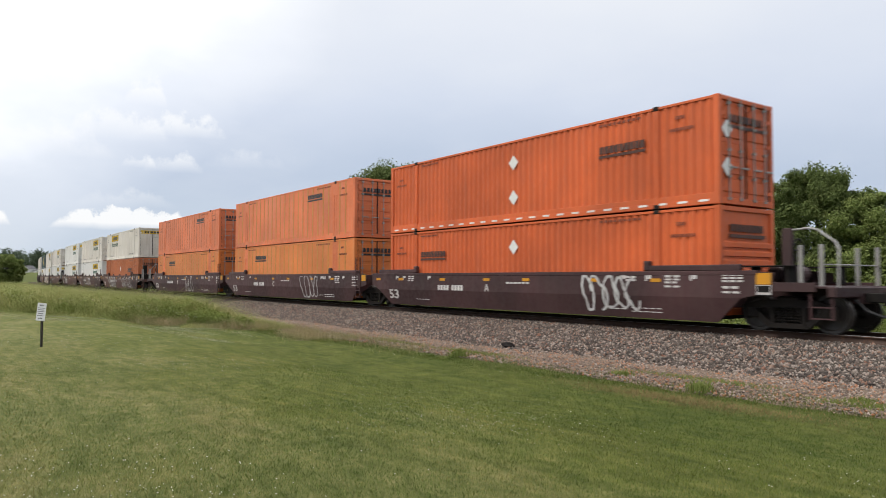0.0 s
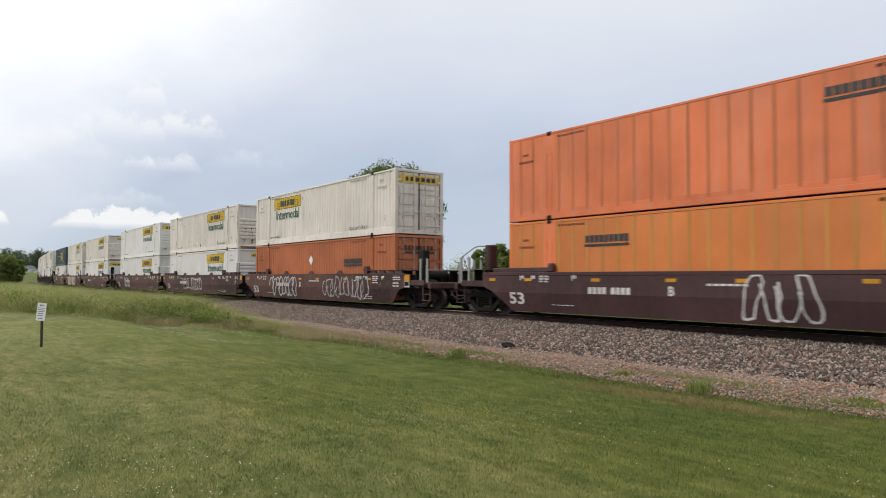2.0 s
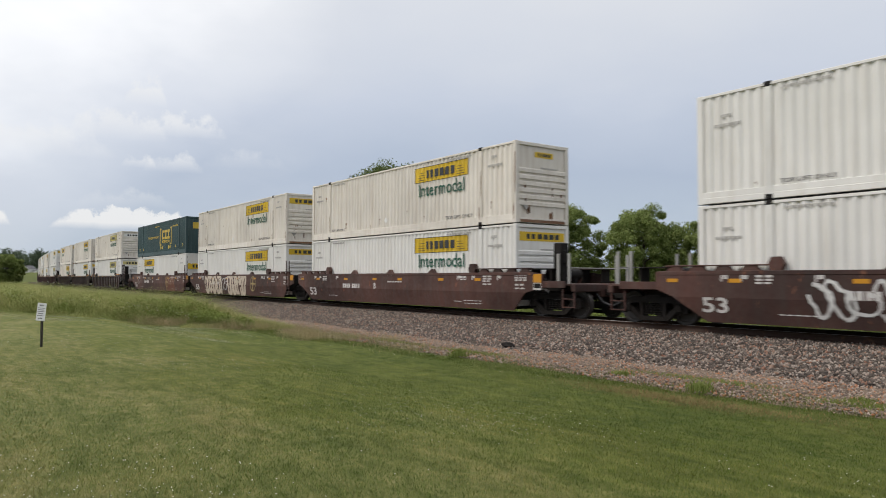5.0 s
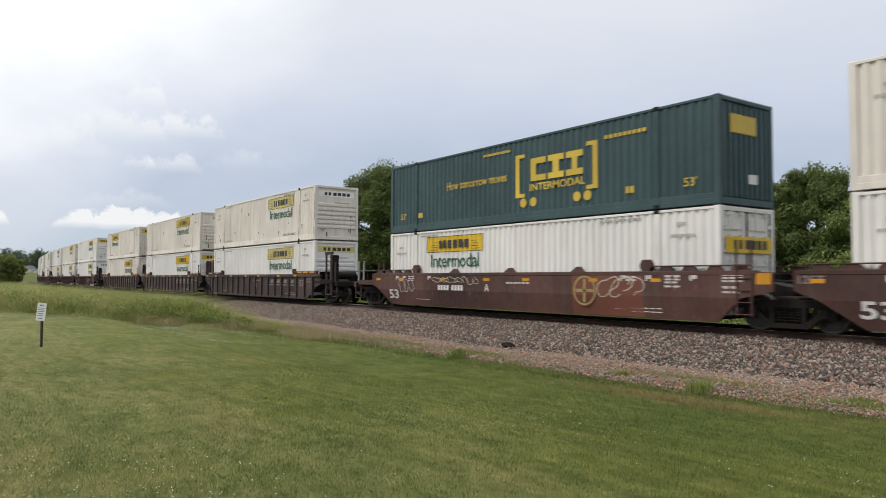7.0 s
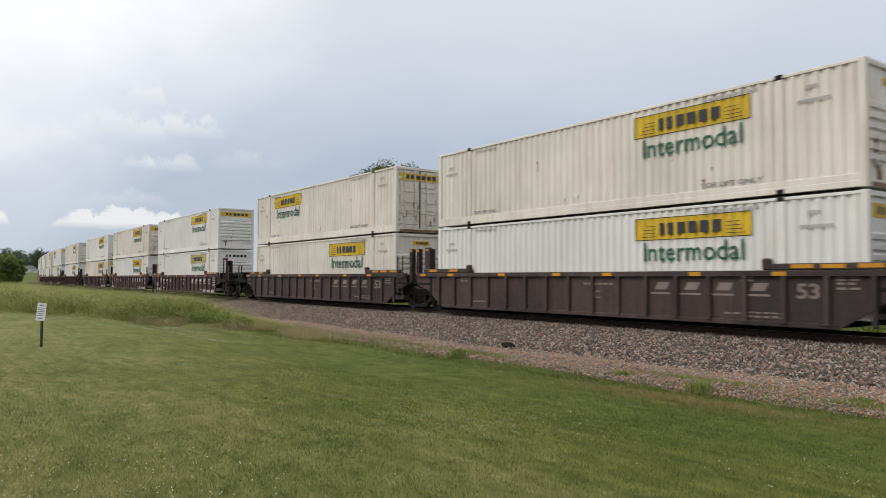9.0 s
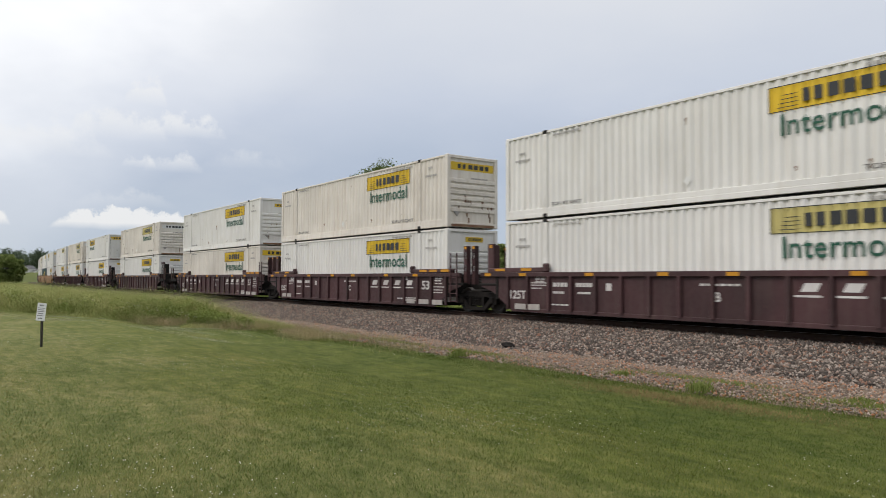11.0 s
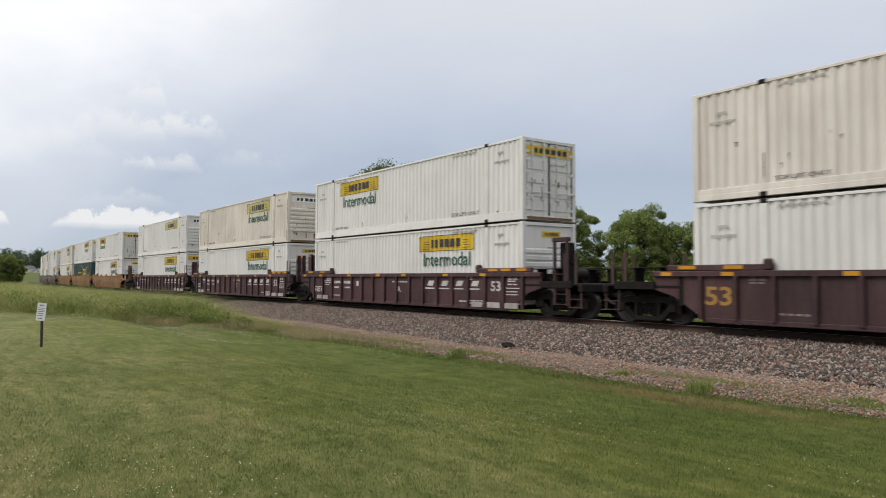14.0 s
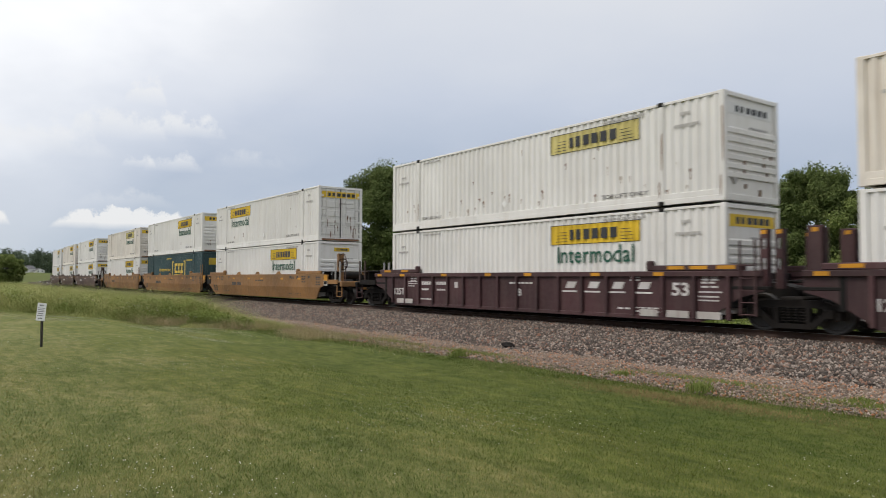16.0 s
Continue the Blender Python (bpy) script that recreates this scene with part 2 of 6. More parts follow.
SIDE = Matrix.Rotation(radians(90), 4, "X")           # lettering upright, facing -y
END = Matrix.Rotation(radians(90), 4, "Z") @ SIDE     # lettering upright, facing +x


def bars(bm, x, z, w, h, n, y, gap=0.35, thick=0.004, slant=0.0):
    """A row of plain bars in place of lettering."""
    step = w / n
    for i in range(n):
        a = x + i * step
        b = a + step * (1 - gap)
        prism(bm, [(a, z), (b, z), (b + slant, z + h), (a + slant, z + h)], y - thick, y)


# ---- the line of the track ----
BEND_X, BEND_RAMP, BEND_R = -25.0, 60.0, 1600.0


def make_line():
    ds, pts = 0.5, [(BEND_X, TRACK_Y, 0.0)]
    th = 0.0
    x, y = BEND_X, TRACK_Y
    for i in range(1600):
        th += min(1.0, (i + 0.5) * ds / BEND_RAMP) / BEND_R * ds
        x -= math.cos(th) * ds
        y += math.sin(th) * ds
        pts.append((x, y, th))
    return pts


LINE = make_line()
LINE_X = np.array([p[0] for p in LINE][::-1])
LINE_Y = np.array([p[1] for p in LINE][::-1])


def on_line(s):
    """Place and heading at s metres along the track (s is x where it is straight)."""
    if s >= BEND_X:
        return s, TRACK_Y, 0.0
    f = (BEND_X - s) / 0.5
    i = min(int(f), len(LINE) - 2)
    k = f - i
    a, b = LINE[i], LINE[i + 1]
    return tuple(a[j] + (b[j] - a[j]) * k for j in range(3))


def line_pose(s, n=0.0, z=0.0):
    x, y, th = on_line(s)
    return pose(x + math.sin(th) * n, y + math.cos(th) * n, z, 0, 0, -math.degrees(th))


def off_line(x, y):
    """Signed distance from the track's centre, less than 0 on the camera's side (arrays)."""
    return y - np.where(x < BEND_X, np.interp(x, LINE_X, LINE_Y), TRACK_Y)


MOVING = []


def rides(thing, s, z):
    """Remember a thing whose middle lies at s along the track at the start of the clip."""
    MOVING.append((thing, s, z))
    thing.matrix_basis = line_pose(s, 0, z)


# ---- ground, track bed ----
def quick_mesh(name, co, faces, material, smooth=False):
    """A mesh from arrays: co (n, 3) and faces (m, 3 or 4)."""
    me = bpy.data.meshes.new(name)
    n, k = faces.shape
    me.vertices.add(len(co))
    me.vertices.foreach_set("co", np.asarray(co, np.float32).ravel())
    me.loops.add(n * k)
    me.loops.foreach_set("vertex_index", faces.astype(np.int32).ravel())
    me.polygons.add(n)
    me.polygons.foreach_set("loop_start", np.arange(0, n * k, k, dtype=np.int32))
    if smooth:
        me.polygons.foreach_set("use_smooth", np.ones(n, bool))
    me.update(calc_edges=True)
    me.validate()
    me.materials.append(material)
    return me


def smoothstep(a, b, x):
    u = np.clip((x - a) / (b - a), 0, 1)
    return u * u * (3 - 2 * u)


def ripple(x, y):
    return 0.020 * np.sin(x * 0.9 + 1.3 * np.sin(y * 0.5)) + 0.016 * np.sin(y * 1.3 + x * 0.37) + 0.03 * np.sin(x * 0.21 + y * 0.17)


def ground_height(x, y):
    x, y = np.asarray(x, float), np.asarray(y, float)
    n = off_line(x, y)
    near = -0.20 * smoothstep(-15.0, -8.0, n)
    swale = -0.10 * np.exp(-((n + 10.5) / 1.4) ** 2)
    far = -0.25 * smoothstep(5.0, 12.0, n)
    rise = 6.0 * smoothstep(250.0, 700.0, -x) * smoothstep(12.0, 45.0, -n)
    return near + swale + far + rise + ripple(x, y) * np.clip(1.2 - np.exp(-((n) / 9.0) ** 2), 0.05, 1.0)


def edge_y(x):
    """Where the mown lawn ends towards the track."""
    xs = [-200, -60, -40.1, -36.1, -29.4, -23.8, -16.5, -10.9, -7.3, -4.4, 30]
    ys = [-60, -5.5, 3.1, 4.9, 8.0, 9.7, 10.2, 9.9, 10.5, 10.5, 10.3]
    return np.interp(x, xs, ys)


def zone_tint(m):
    """Darker, greener grass in the hollow before the track, paler grass on the higher lawn, in uneven patches."""
    sep = m.N("ShaderNodeSeparateXYZ")
    m.L(m.tc.outputs["Object"], sep.inputs[0])
    n = m.noise(0.42, 5, 0.62, (0.6, 1, 1), shift=False)
    k = m.N("ShaderNodeMath")
    k.operation = "MULTIPLY_ADD"
    k.inputs[1].default_value = 13.0
    m.L(n, k.inputs[0])
    m.L(sep.outputs["Y"], k.inputs[2])
    f = m.N("ShaderNodeMath")
    f.operation = "DIVIDE"
    f.inputs[1].default_value = 20.0
    m.L(k.outputs[0], f.inputs[0])
    clump = m.ramp(m.noise(2.4, 6, 0.72, (0.55, 1.5, 1), shift=False), [(0.40, (0.74, 0.80, 0.68)), (0.50, (1.0, 1.0, 1.0)), (0.60, (1.20, 1.14, 1.20))])
    zones = m.ramp(f.outputs[0], [(0.34, (1.25, 1.19, 1.34)), (0.48, (1.14, 1.10, 1.14)), (0.60, (0.92, 0.95, 0.72)), (0.72, (0.64, 0.72, 0.46))])
    return m.mix(1.0, zones, clump, "MULTIPLY")


def lawn_material():
    m = Mat("mown_grass", 0.9, 0, 0.15)
    big = m.noise(0.60, 5, 0.65, (0.45, 1, 1), shift=False)
    mid = m.noise(5.5, 6, 0.78, (0.7, 1, 1), shift=False)
    fine = m.noise(28, 6, 0.8, shift=False)
    c = m.ramp(big, [(0.36, (0.060, 0.088, 0.018)), (0.48, (0.112, 0.126, 0.034)), (0.58, (0.172, 0.164, 0.058)), (0.68, (0.225, 0.190, 0.090))])
    c2 = m.ramp(mid, [(0.36, (0.050, 0.075, 0.014)), (0.50, (0.110, 0.126, 0.034)), (0.64, (0.240, 0.225, 0.090))])
    c = m.mix(0.6, c, c2)
    c3 = m.ramp(fine, [(0.32, (0.040, 0.058, 0.012)), (0.68, (0.185, 0.195, 0.075))])
    c = m.mix(0.34, c, c3)
    m.color(m.mix(0.9, c, zone_tint(m), "MULTIPLY"))
    m.bump(fine, 0.8, 0.03)
    return m.m


def blade_material(name, dark, mid, light, dry, dry_at=0.70, coord_scale=0.35, zoned=False):
    """Grass blades: colour by patch and by blade."""
    m = Mat(name, 0.75, 0, 0.25)
    geo = m.N("ShaderNodeNewGeometry")
    dim = tuple(0.6 * v for v in dark)
    each = m.ramp(geo.outputs["Random Per Island"], [(0.0, dim), (0.42, mid), (0.76, light), (0.95, dry)])
    patch = m.ramp(m.noise(coord_scale, 5, 0.65, (0.45, 1, 1), shift=False), [(0.36, dark), (0.48, mid), (0.58, light), (dry_at, dry)])
    tuft = m.ramp(m.noise(6.5, 6, 0.78, shift=False), [(0.38, dark), (0.49, mid), (0.58, light), (0.68, dry)])
    # broad swaths left by the mower, along the line
    swath = m.ramp(m.noise(0.9, 3, 0.55, (0.10, 0.75, 1), shift=False), [(0.40, (0.68, 0.80, 0.62)), (0.60, (1.10, 1.04, 1.06))])
    c = m.mix(0.75, m.mix(0.48, m.mix(0.55, patch, tuft), each), swath, "MULTIPLY")
    m.color(m.mix(0.9, c, zone_tint(m), "MULTIPLY") if zoned else c)
    return m.m


def stone_material(name, tones):
    m = Mat(name, 0.9, 0, 0.2)
    geo = m.N("ShaderNodeNewGeometry")
    c = m.ramp(geo.outputs["Random Per Island"], tones)
    g = m.noise(60, 4, 0.7, shift=False)
    c = m.mix(0.25, c, m.ramp(g, [(0.3, (0.06, 0.052, 0.048)), (0.7, (0.28, 0.25, 0.23))]))
    m.color(c)
    m.bump(g, 0.3, 0.006)
    return m.m


def bed_material(name, a, b, scale):
    m = Mat(name, 0.95, 0, 0.15)
    v = m.N("ShaderNodeTexVoronoi")
    v.inputs["Scale"].default_value = scale
    m.L(m.tc.outputs["Object"], v.inputs["Vector"])
    cells = m.ramp(v.outputs["Color"], [(0.2, a), (0.8, b)])
    # shade between the stones is put into the colour, dark at cell edges
    gap_shade = m.ramp(v.outputs["Distance"], [(0.1, 1.0), (0.6, 0.25)])
    c = m.mix(0.8, cells, gap_shade, "MULTIPLY")
    patch = m.ramp(m.noise(0.8, 5, 0.6, shift=False), [(0.35, (0.75, 0.68, 0.62)), (0.65, (1.0, 0.95, 0.92))])
    m.color(m.mix(1.0, c, patch, "MULTIPLY"))
    m.bump(v.outputs["Distance"], 0.8, -0.03)
    return m.m


M["lawn"] = lawn_material()
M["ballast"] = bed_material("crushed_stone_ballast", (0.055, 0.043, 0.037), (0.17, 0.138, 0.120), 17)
M["dark_bed"] = bed_material("dark_crushed_stone", (0.018, 0.014, 0.012), (0.055, 0.042, 0.035), 17)
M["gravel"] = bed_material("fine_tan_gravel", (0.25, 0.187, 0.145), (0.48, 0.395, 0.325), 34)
M["stones"] = stone_material("loose_crushed_stone", [(0.0, (0.020, 0.015, 0.012)), (0.3, (0.056, 0.042, 0.034)), (0.6, (0.128, 0.100, 0.082)), (0.82, (0.36, 0.305, 0.26)), (0.93, (0.24, 0.13, 0.085)), (1.0, (0.22, 0.09, 0.05))])
M["pebbles"] = stone_material("loose_tan_gravel", [(0.0, (0.11, 0.08, 0.066)), (0.4, (0.24, 0.186, 0.148)), (0.72, (0.45, 0.37, 0.305)), (0.84, (0.38, 0.18, 0.09)), (1.0, (0.44, 0.16, 0.065))])
M["rail"] = paint("rusty_rail_side", (0.070, 0.038, 0.025), (0.05, 0.035, 0.03), 0.5, (0.1, 0.05, 0.03), 0.6, 0.7)
M["rail_top"] = paint("polished_rail_head", (0.45, 0.44, 0.43), (0.2, 0.17, 0.15), 0.3, None, 0.7, 0.35)
M["tie"] = paint("creosoted_tie_wood", (0.060, 0.046, 0.038), (0.11, 0.09, 0.075), 0.5, None, 0.7, 0.85)


def build_ground():
    xs = np.unique(np.concatenate([np.linspace(-3000, -400, 14), np.linspace(-400, -62, 60), np.linspace(-62, 12, 186), np.linspace(12, 400, 24), np.linspace(400, 3000, 10)]))
    ys = np.unique(np.concatenate([np.linspace(-2500, -60, 14), np.linspace(-60, -9, 30), np.linspace(-9, 30, 120), np.linspace(30, 160, 50), np.linspace(160, 3500, 16)]))
    gx, gy = np.meshgrid(xs, ys, indexing="ij")
    gz = ground_height(gx, gy)
    co = np.stack([gx, gy, gz], -1).reshape(-1, 3)
    a, b = len(xs), len(ys)
    i = (np.arange(a - 1)[:, None] * b + np.arange(b - 1)[None]).ravel()
    faces = np.stack([i, i + b, i + b + 1, i + 1], 1)
    tagged(new("ground", quick_mesh("ground", co, faces, M["lawn"], True)), "green mown lawn and rough grass land", "ground", kind="structure")


def strip(name, s_list, profile, material, label, wobble=0.0, on_ground=False, kind="structure"):
    """A band along the track: profile of (offset, height)."""
    r = np.random.RandomState(5)
    k = len(profile)
    co = []
    for s in s_list:
        x, y, th = on_line(s)
        for j, (n, z) in enumerate(profile):
            nn = n + (wobble * (math.sin(s * 0.9 + j) * 0.5 + math.sin(s * 0.31 + 2 * j) + r.uniform(-0.5, 0.5)) if wobble and j in (0, k - 1) else 0.0)
            px, py = x + math.sin(th) * nn, y + math.cos(th) * nn
            zz = z + (float(ground_height(px, py)) if on_ground else 0.0)
            co.append((px, py, zz + (r.uniform(-0.012, 0.012) if material in (M["ballast"], M["gravel"]) else 0.0)))
    m = len(s_list)
    i = (np.arange(m - 1)[:, None] * k + np.arange(k - 1)[None]).ravel()
    faces = np.stack([i, i + k, i + k + 1, i + 1], 1)
    return tagged(new(name, quick_mesh(name, np.array(co), faces, material)), label, name.replace("_", " "), kind=kind)


S_LIST = list(np.concatenate([np.linspace(-780, -60, 180), np.linspace(-59.6, 14, 185), np.linspace(16, 420, 60)]))
BED = [(-6.0, -0.50), (-5.6, -0.20), (-5.0, -0.12), (-4.2, -0.04), (-3.3, 0.02), (-2.5, 0.085), (-1.9, 0.135), (-1.35, 0.185), (-0.85, 0.200), (-0.4, 0.17), (0.4, 0.17), (1.35, 0.19), (1.9, 0.185), (2.9, 0.10), (4.4, -0.12), (5.8, -0.40), (6.4, -0.80)]


def bed_height(n):
    return np.interp(n, [p[0] for p in BED], [p[1] for p in BED])


def rail_profile(n):
    h = RAIL_Z
    return [(n - 0.07, h - 0.172), (n - 0.07, h - 0.155), (n - 0.012, h - 0.135), (n - 0.010, h - 0.045), (n - 0.036, h - 0.036), (n - 0.036, h - 0.006),
            (n + 0.036, h - 0.006), (n + 0.036, h - 0.036), (n + 0.010, h - 0.045), (n + 0.012, h - 0.135), (n + 0.07, h - 0.155), (n + 0.07, h - 0.172)]


def build_track():
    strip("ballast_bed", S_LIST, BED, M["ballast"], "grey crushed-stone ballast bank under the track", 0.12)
    # the bed is given a darker tone between and beside the rails
    strip("fouled_ballast", S_LIST, [(-0.90, 0.10), (-0.78, RAIL_Z - 0.185), (-0.6, RAIL_Z - 0.185), (0.0, RAIL_Z - 0.19), (0.9, RAIL_Z - 0.18), (1.4, RAIL_Z - 0.19), (1.8, 0.04)], M["dark_bed"], "dark ballast between and beside the rails", 0.05)
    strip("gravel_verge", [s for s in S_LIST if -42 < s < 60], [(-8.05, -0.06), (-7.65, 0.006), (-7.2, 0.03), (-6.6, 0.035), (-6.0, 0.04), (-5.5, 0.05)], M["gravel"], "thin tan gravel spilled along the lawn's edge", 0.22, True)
    for n in (-0.76, 0.76):
        r = strip("rail", S_LIST, rail_profile(n), M["rail"], "rust-brown steel rail on the ties")
        head = strip("rail_head", S_LIST, [(n - 0.034, RAIL_Z - 0.004), (n - 0.028, RAIL_Z), (n + 0.028, RAIL_Z), (n + 0.034, RAIL_Z - 0.004)], M["rail_top"], "")
        head.parent = r
        for key in ("label", "category", "kind"):
            if key in head:
                del head[key]
    tie_mesh = mesh("tie", lambda bm: box(bm, -0.115, 0.115, -1.3, 1.3, -0.16, 0.0, 0.012), M["tie"])
    track = tagged(new("track_ties"), "dark creosoted wooden ties half sunk in ballast", "railway ties", kind="structure")
    for i in range(260):
        s = 12 - i * 0.5
        ob = part("tie", tie_mesh, track, line_pose(s, random.uniform(-0.04, 0.04), RAIL_Z - 0.184))


# ---- scatter ----
def blades(name, roots, height, width, lean, material, label, seed, segs=1):
    """Grass: one thin bent triangle strip a blade."""
    r = np.random.RandomState(seed)
    n = len(roots)
    a = r.uniform(0, 2 * np.pi, n)
    d = np.stack([np.cos(a), np.sin(a), np.zeros(n)], 1) * (width * r.uniform(0.6, 1.3, n))[:, None]
    b = r.uniform(0, 2 * np.pi, n)
    h = height * r.uniform(0.55, 1.25, n)
    tip = np.stack([np.cos(b) * lean * h, np.sin(b) * lean * h, h], 1) * 1.0
    tip[:, :2] *= r.uniform(0.2, 1.3, n)[:, None]
    if segs == 1:
        co = np.stack([roots - d, roots + d, roots + tip], 1).reshape(-1, 3)
        faces = np.arange(3 * n).reshape(n, 3)
    else:
        midp = roots + tip * np.array([0.32, 0.32, 0.62])
        co = np.stack([roots - d, roots + d, midp + d * 0.8, midp - d * 0.8, roots + tip * np.array([1, 1, 0.95])], 1).reshape(-1, 3)
        k = np.arange(n)[:, None] * 5
        faces = np.concatenate([k + np.array([[0, 1, 2]]), k + np.array([[0, 2, 3]]), k + np.array([[3, 2, 4]])])
    return tagged(new(name, quick_mesh(name, co, faces, material)), label, "grass", kind="stuff")


def in_fan(n, r0, r1, seed, power=1.0):
    """Points over the ground in a fan before the standpoint, denser near it."""
    r = np.random.RandomState(seed)
    a = math.radians(144.1) + np.radians(r.uniform(-35, 35, n))
    u = r.uniform(0, 1, n)
    d = r0 * (r1 / r0) ** (u ** power)
    x, y = np.cos(a) * d, np.sin(a) * d
    return x, y, d


def build_lawn():
    x, y, d = in_fan(520000, 3.0, 36, 11, 0.9)
    # thinner growth all round
    r = np.random.RandomState(14)
    a, e = r.uniform(0, 2 * np.pi, 150000), 1.0 * 22.0 ** (r.uniform(0, 1, 150000) ** 0.7)
    x, y, d = np.concatenate([x, np.cos(a) * e]), np.concatenate([y, np.sin(a) * e]), np.concatenate([d, e])
    n = off_line(x, y)
    wob = 0.25 * np.sin(x * 2.1) + 0.3 * np.sin(x * 0.7 + 1.0)
    keep = (y < edge_y(x) + wob) & (n < -6.9)
    bare = ((x + 7.0) / 2.6) ** 2 + ((y - 9.55) / 0.42) ** 2
    keep &= (bare > 1.0) | (np.random.RandomState(9).uniform(0, 1, len(x)) < 0.35)
    keep &= np.random.RandomState(8).uniform(0, 1, len(x)) > smoothstep(13, 30, d) * 0.9
    x, y, d = x[keep], y[keep], d[keep]
    roots = np.stack([x, y, ground_height(x, y) - 0.004], 1)
    M["blades"] = blade_material("lawn_blades", (0.056, 0.092, 0.015), (0.112, 0.154, 0.030), (0.228, 0.240, 0.072), (0.37, 0.30, 0.145), 0.68, 0.60, True)
    blades("lawn_grass", roots, 0.031 * np.clip(1.2 - d / 30, 0.30, 1), 0.0021 * np.clip(d / 5.0, 1, 3.0), 0.85, M["blades"], "short mown green lawn grass with drier patches", 12)


def build_rough():
    r = np.random.RandomState(21)
    # tall green grass between lawn and track, farther along the line
    n = 200000
    x = -24 - 130 * r.uniform(0, 1, n) ** 1.9
    lo = edge_y(x) + 0.45 * np.sin(x * 1.9) + 0.35 * np.sin(x * 0.83 + 2)
    hi = TRACK_Y + np.where(x < BEND_X, np.interp(x, LINE_X, LINE_Y) - TRACK_Y, 0) - 5.0
    y = lo + (hi - lo) * r.uniform(0, 1, n)
    ok = (np.sin(x * 0.8 + y * 0.5) + np.sin(y * 1.1 - x * 0.3) + r.normal(0, 0.7, n)) > -1.3
    gap = off_line(x, y) > -7.2 + 1.9 * smoothstep(-29, -50, x)
    ok &= ~gap
    view = np.abs(np.degrees(np.arctan2(y, x)) - 144.1) < 37
    ok &= view
    x, y = x[ok], y[ok]
    d = np.hypot(x, y)
    nn = off_line(x, y)
    h = (0.10 + 0.78 * smoothstep(-23.5, -36, x)) * smoothstep(0, 1.4, y - edge_y(x)) * (1 - 0.35 * smoothstep(-9.5, -5.5, nn)) + 0.14 + smoothstep(-24, -34, x) * (0.20 * np.sin(x * 0.55 + 1) * np.sin(y * 0.9) + 0.16 * np.sin(x * 1.7 + y) * np.sin(y * 2.1) + r.normal(0, 0.13, len(x)))
    roots = np.stack([x, y, ground_height(x, y)], 1)
    M["tall"] = blade_material("tall_grass_blades", (0.170, 0.195, 0.050), (0.285, 0.310, 0.095), (0.400, 0.400, 0.160), (0.50, 0.43, 0.25), 0.70, 0.55)
    blades("tall_grass", roots, np.maximum(h, 0.1), 0.0034 * np.maximum(1.0, d / 30), 1.9, M["tall"], "tall unmown green grass beside the ballast", 22, 2)
    # dry brown fringe along the gravel
    n = 26000
    x = r.uniform(-31, -9.5, n)
    y = edge_y(x) + r.normal(0.40, 0.42, n) + 0.28 * np.sin(x * 1.3) + 0.15 * np.sin(x * 4.1)
    den = smoothstep(-9.5, -21, x) * 0.95 + 0.1
    keep = (r.uniform(0, 1, n) < den) & ((np.sin(x * 1.4) + np.sin(x * 3.3 + y * 2) + r.normal(0, 0.8, n)) > -0.6)
    x, y = x[keep], y[keep]
    roots = np.stack([x, y, ground_height(x, y)], 1)
    px, py = -7.0 + r.normal(0, 1.3, 5000), 9.55 + r.normal(0, 0.24, 5000)
    M["dry"] = blade_material("dry_fringe_blades", (0.17, 0.175, 0.070), (0.30, 0.265, 0.130), (0.40, 0.325, 0.185), (0.48, 0.37, 0.23), 0.66, 0.9)
    M["scorched"] = blade_material("scorched_blades", (0.13, 0.10, 0.042), (0.21, 0.155, 0.070), (0.27, 0.195, 0.095), (0.34, 0.24, 0.13), 0.66, 0.9)
    blades("dry_grass", roots, (0.10 + 0.27 * smoothstep(-13, -24, x)) * (0.75 + 0.35 * np.sin(x * 2.3) * np.sin(x * 0.9 + y) + r.normal(0, 0.22, len(x))).clip(0.2, 1.6), 0.0028 * np.ones(len(x)), 1.2, M["dry"], "dry tan grass fringe at the gravel's edge", 23, 2)
    blades("dry_lawn_patch", np.stack([px, py, ground_height(px, py)], 1), np.full(5000, 0.04), np.full(5000, 0.004), 0.9, M["scorched"], "scorched brown patch in the lawn", 25)
    # low weeds in the gravel and grass edge nearer by
    n = 34000
    x = r.uniform(-24, 2, n)
    y = edge_y(x) + r.uniform(-0.6, 1.5, n)
    keep = (np.sin(x * 1.7) + np.sin(x * 0.6 + 2) + 1.6 * np.sin(y * 2.3 + x * 0.8) + r.normal(0, 0.5, n)) > 1.1
    keep |= y < edge_y(x) + 0.30 + 0.28 * np.sin(x * 3.1) + 0.2 * np.sin(x * 7.3 + 1)
    x, y = x[keep], y[keep]
    roots = np.stack([x, y, ground_height(x, y) + 0.02], 1)
    blades("verge_weeds", roots, 0.065 * np.ones(len(x)), 0.0036 * np.ones(len(x)), 0.8, M["blades"], "low green weeds creeping over tan gravel", 24)


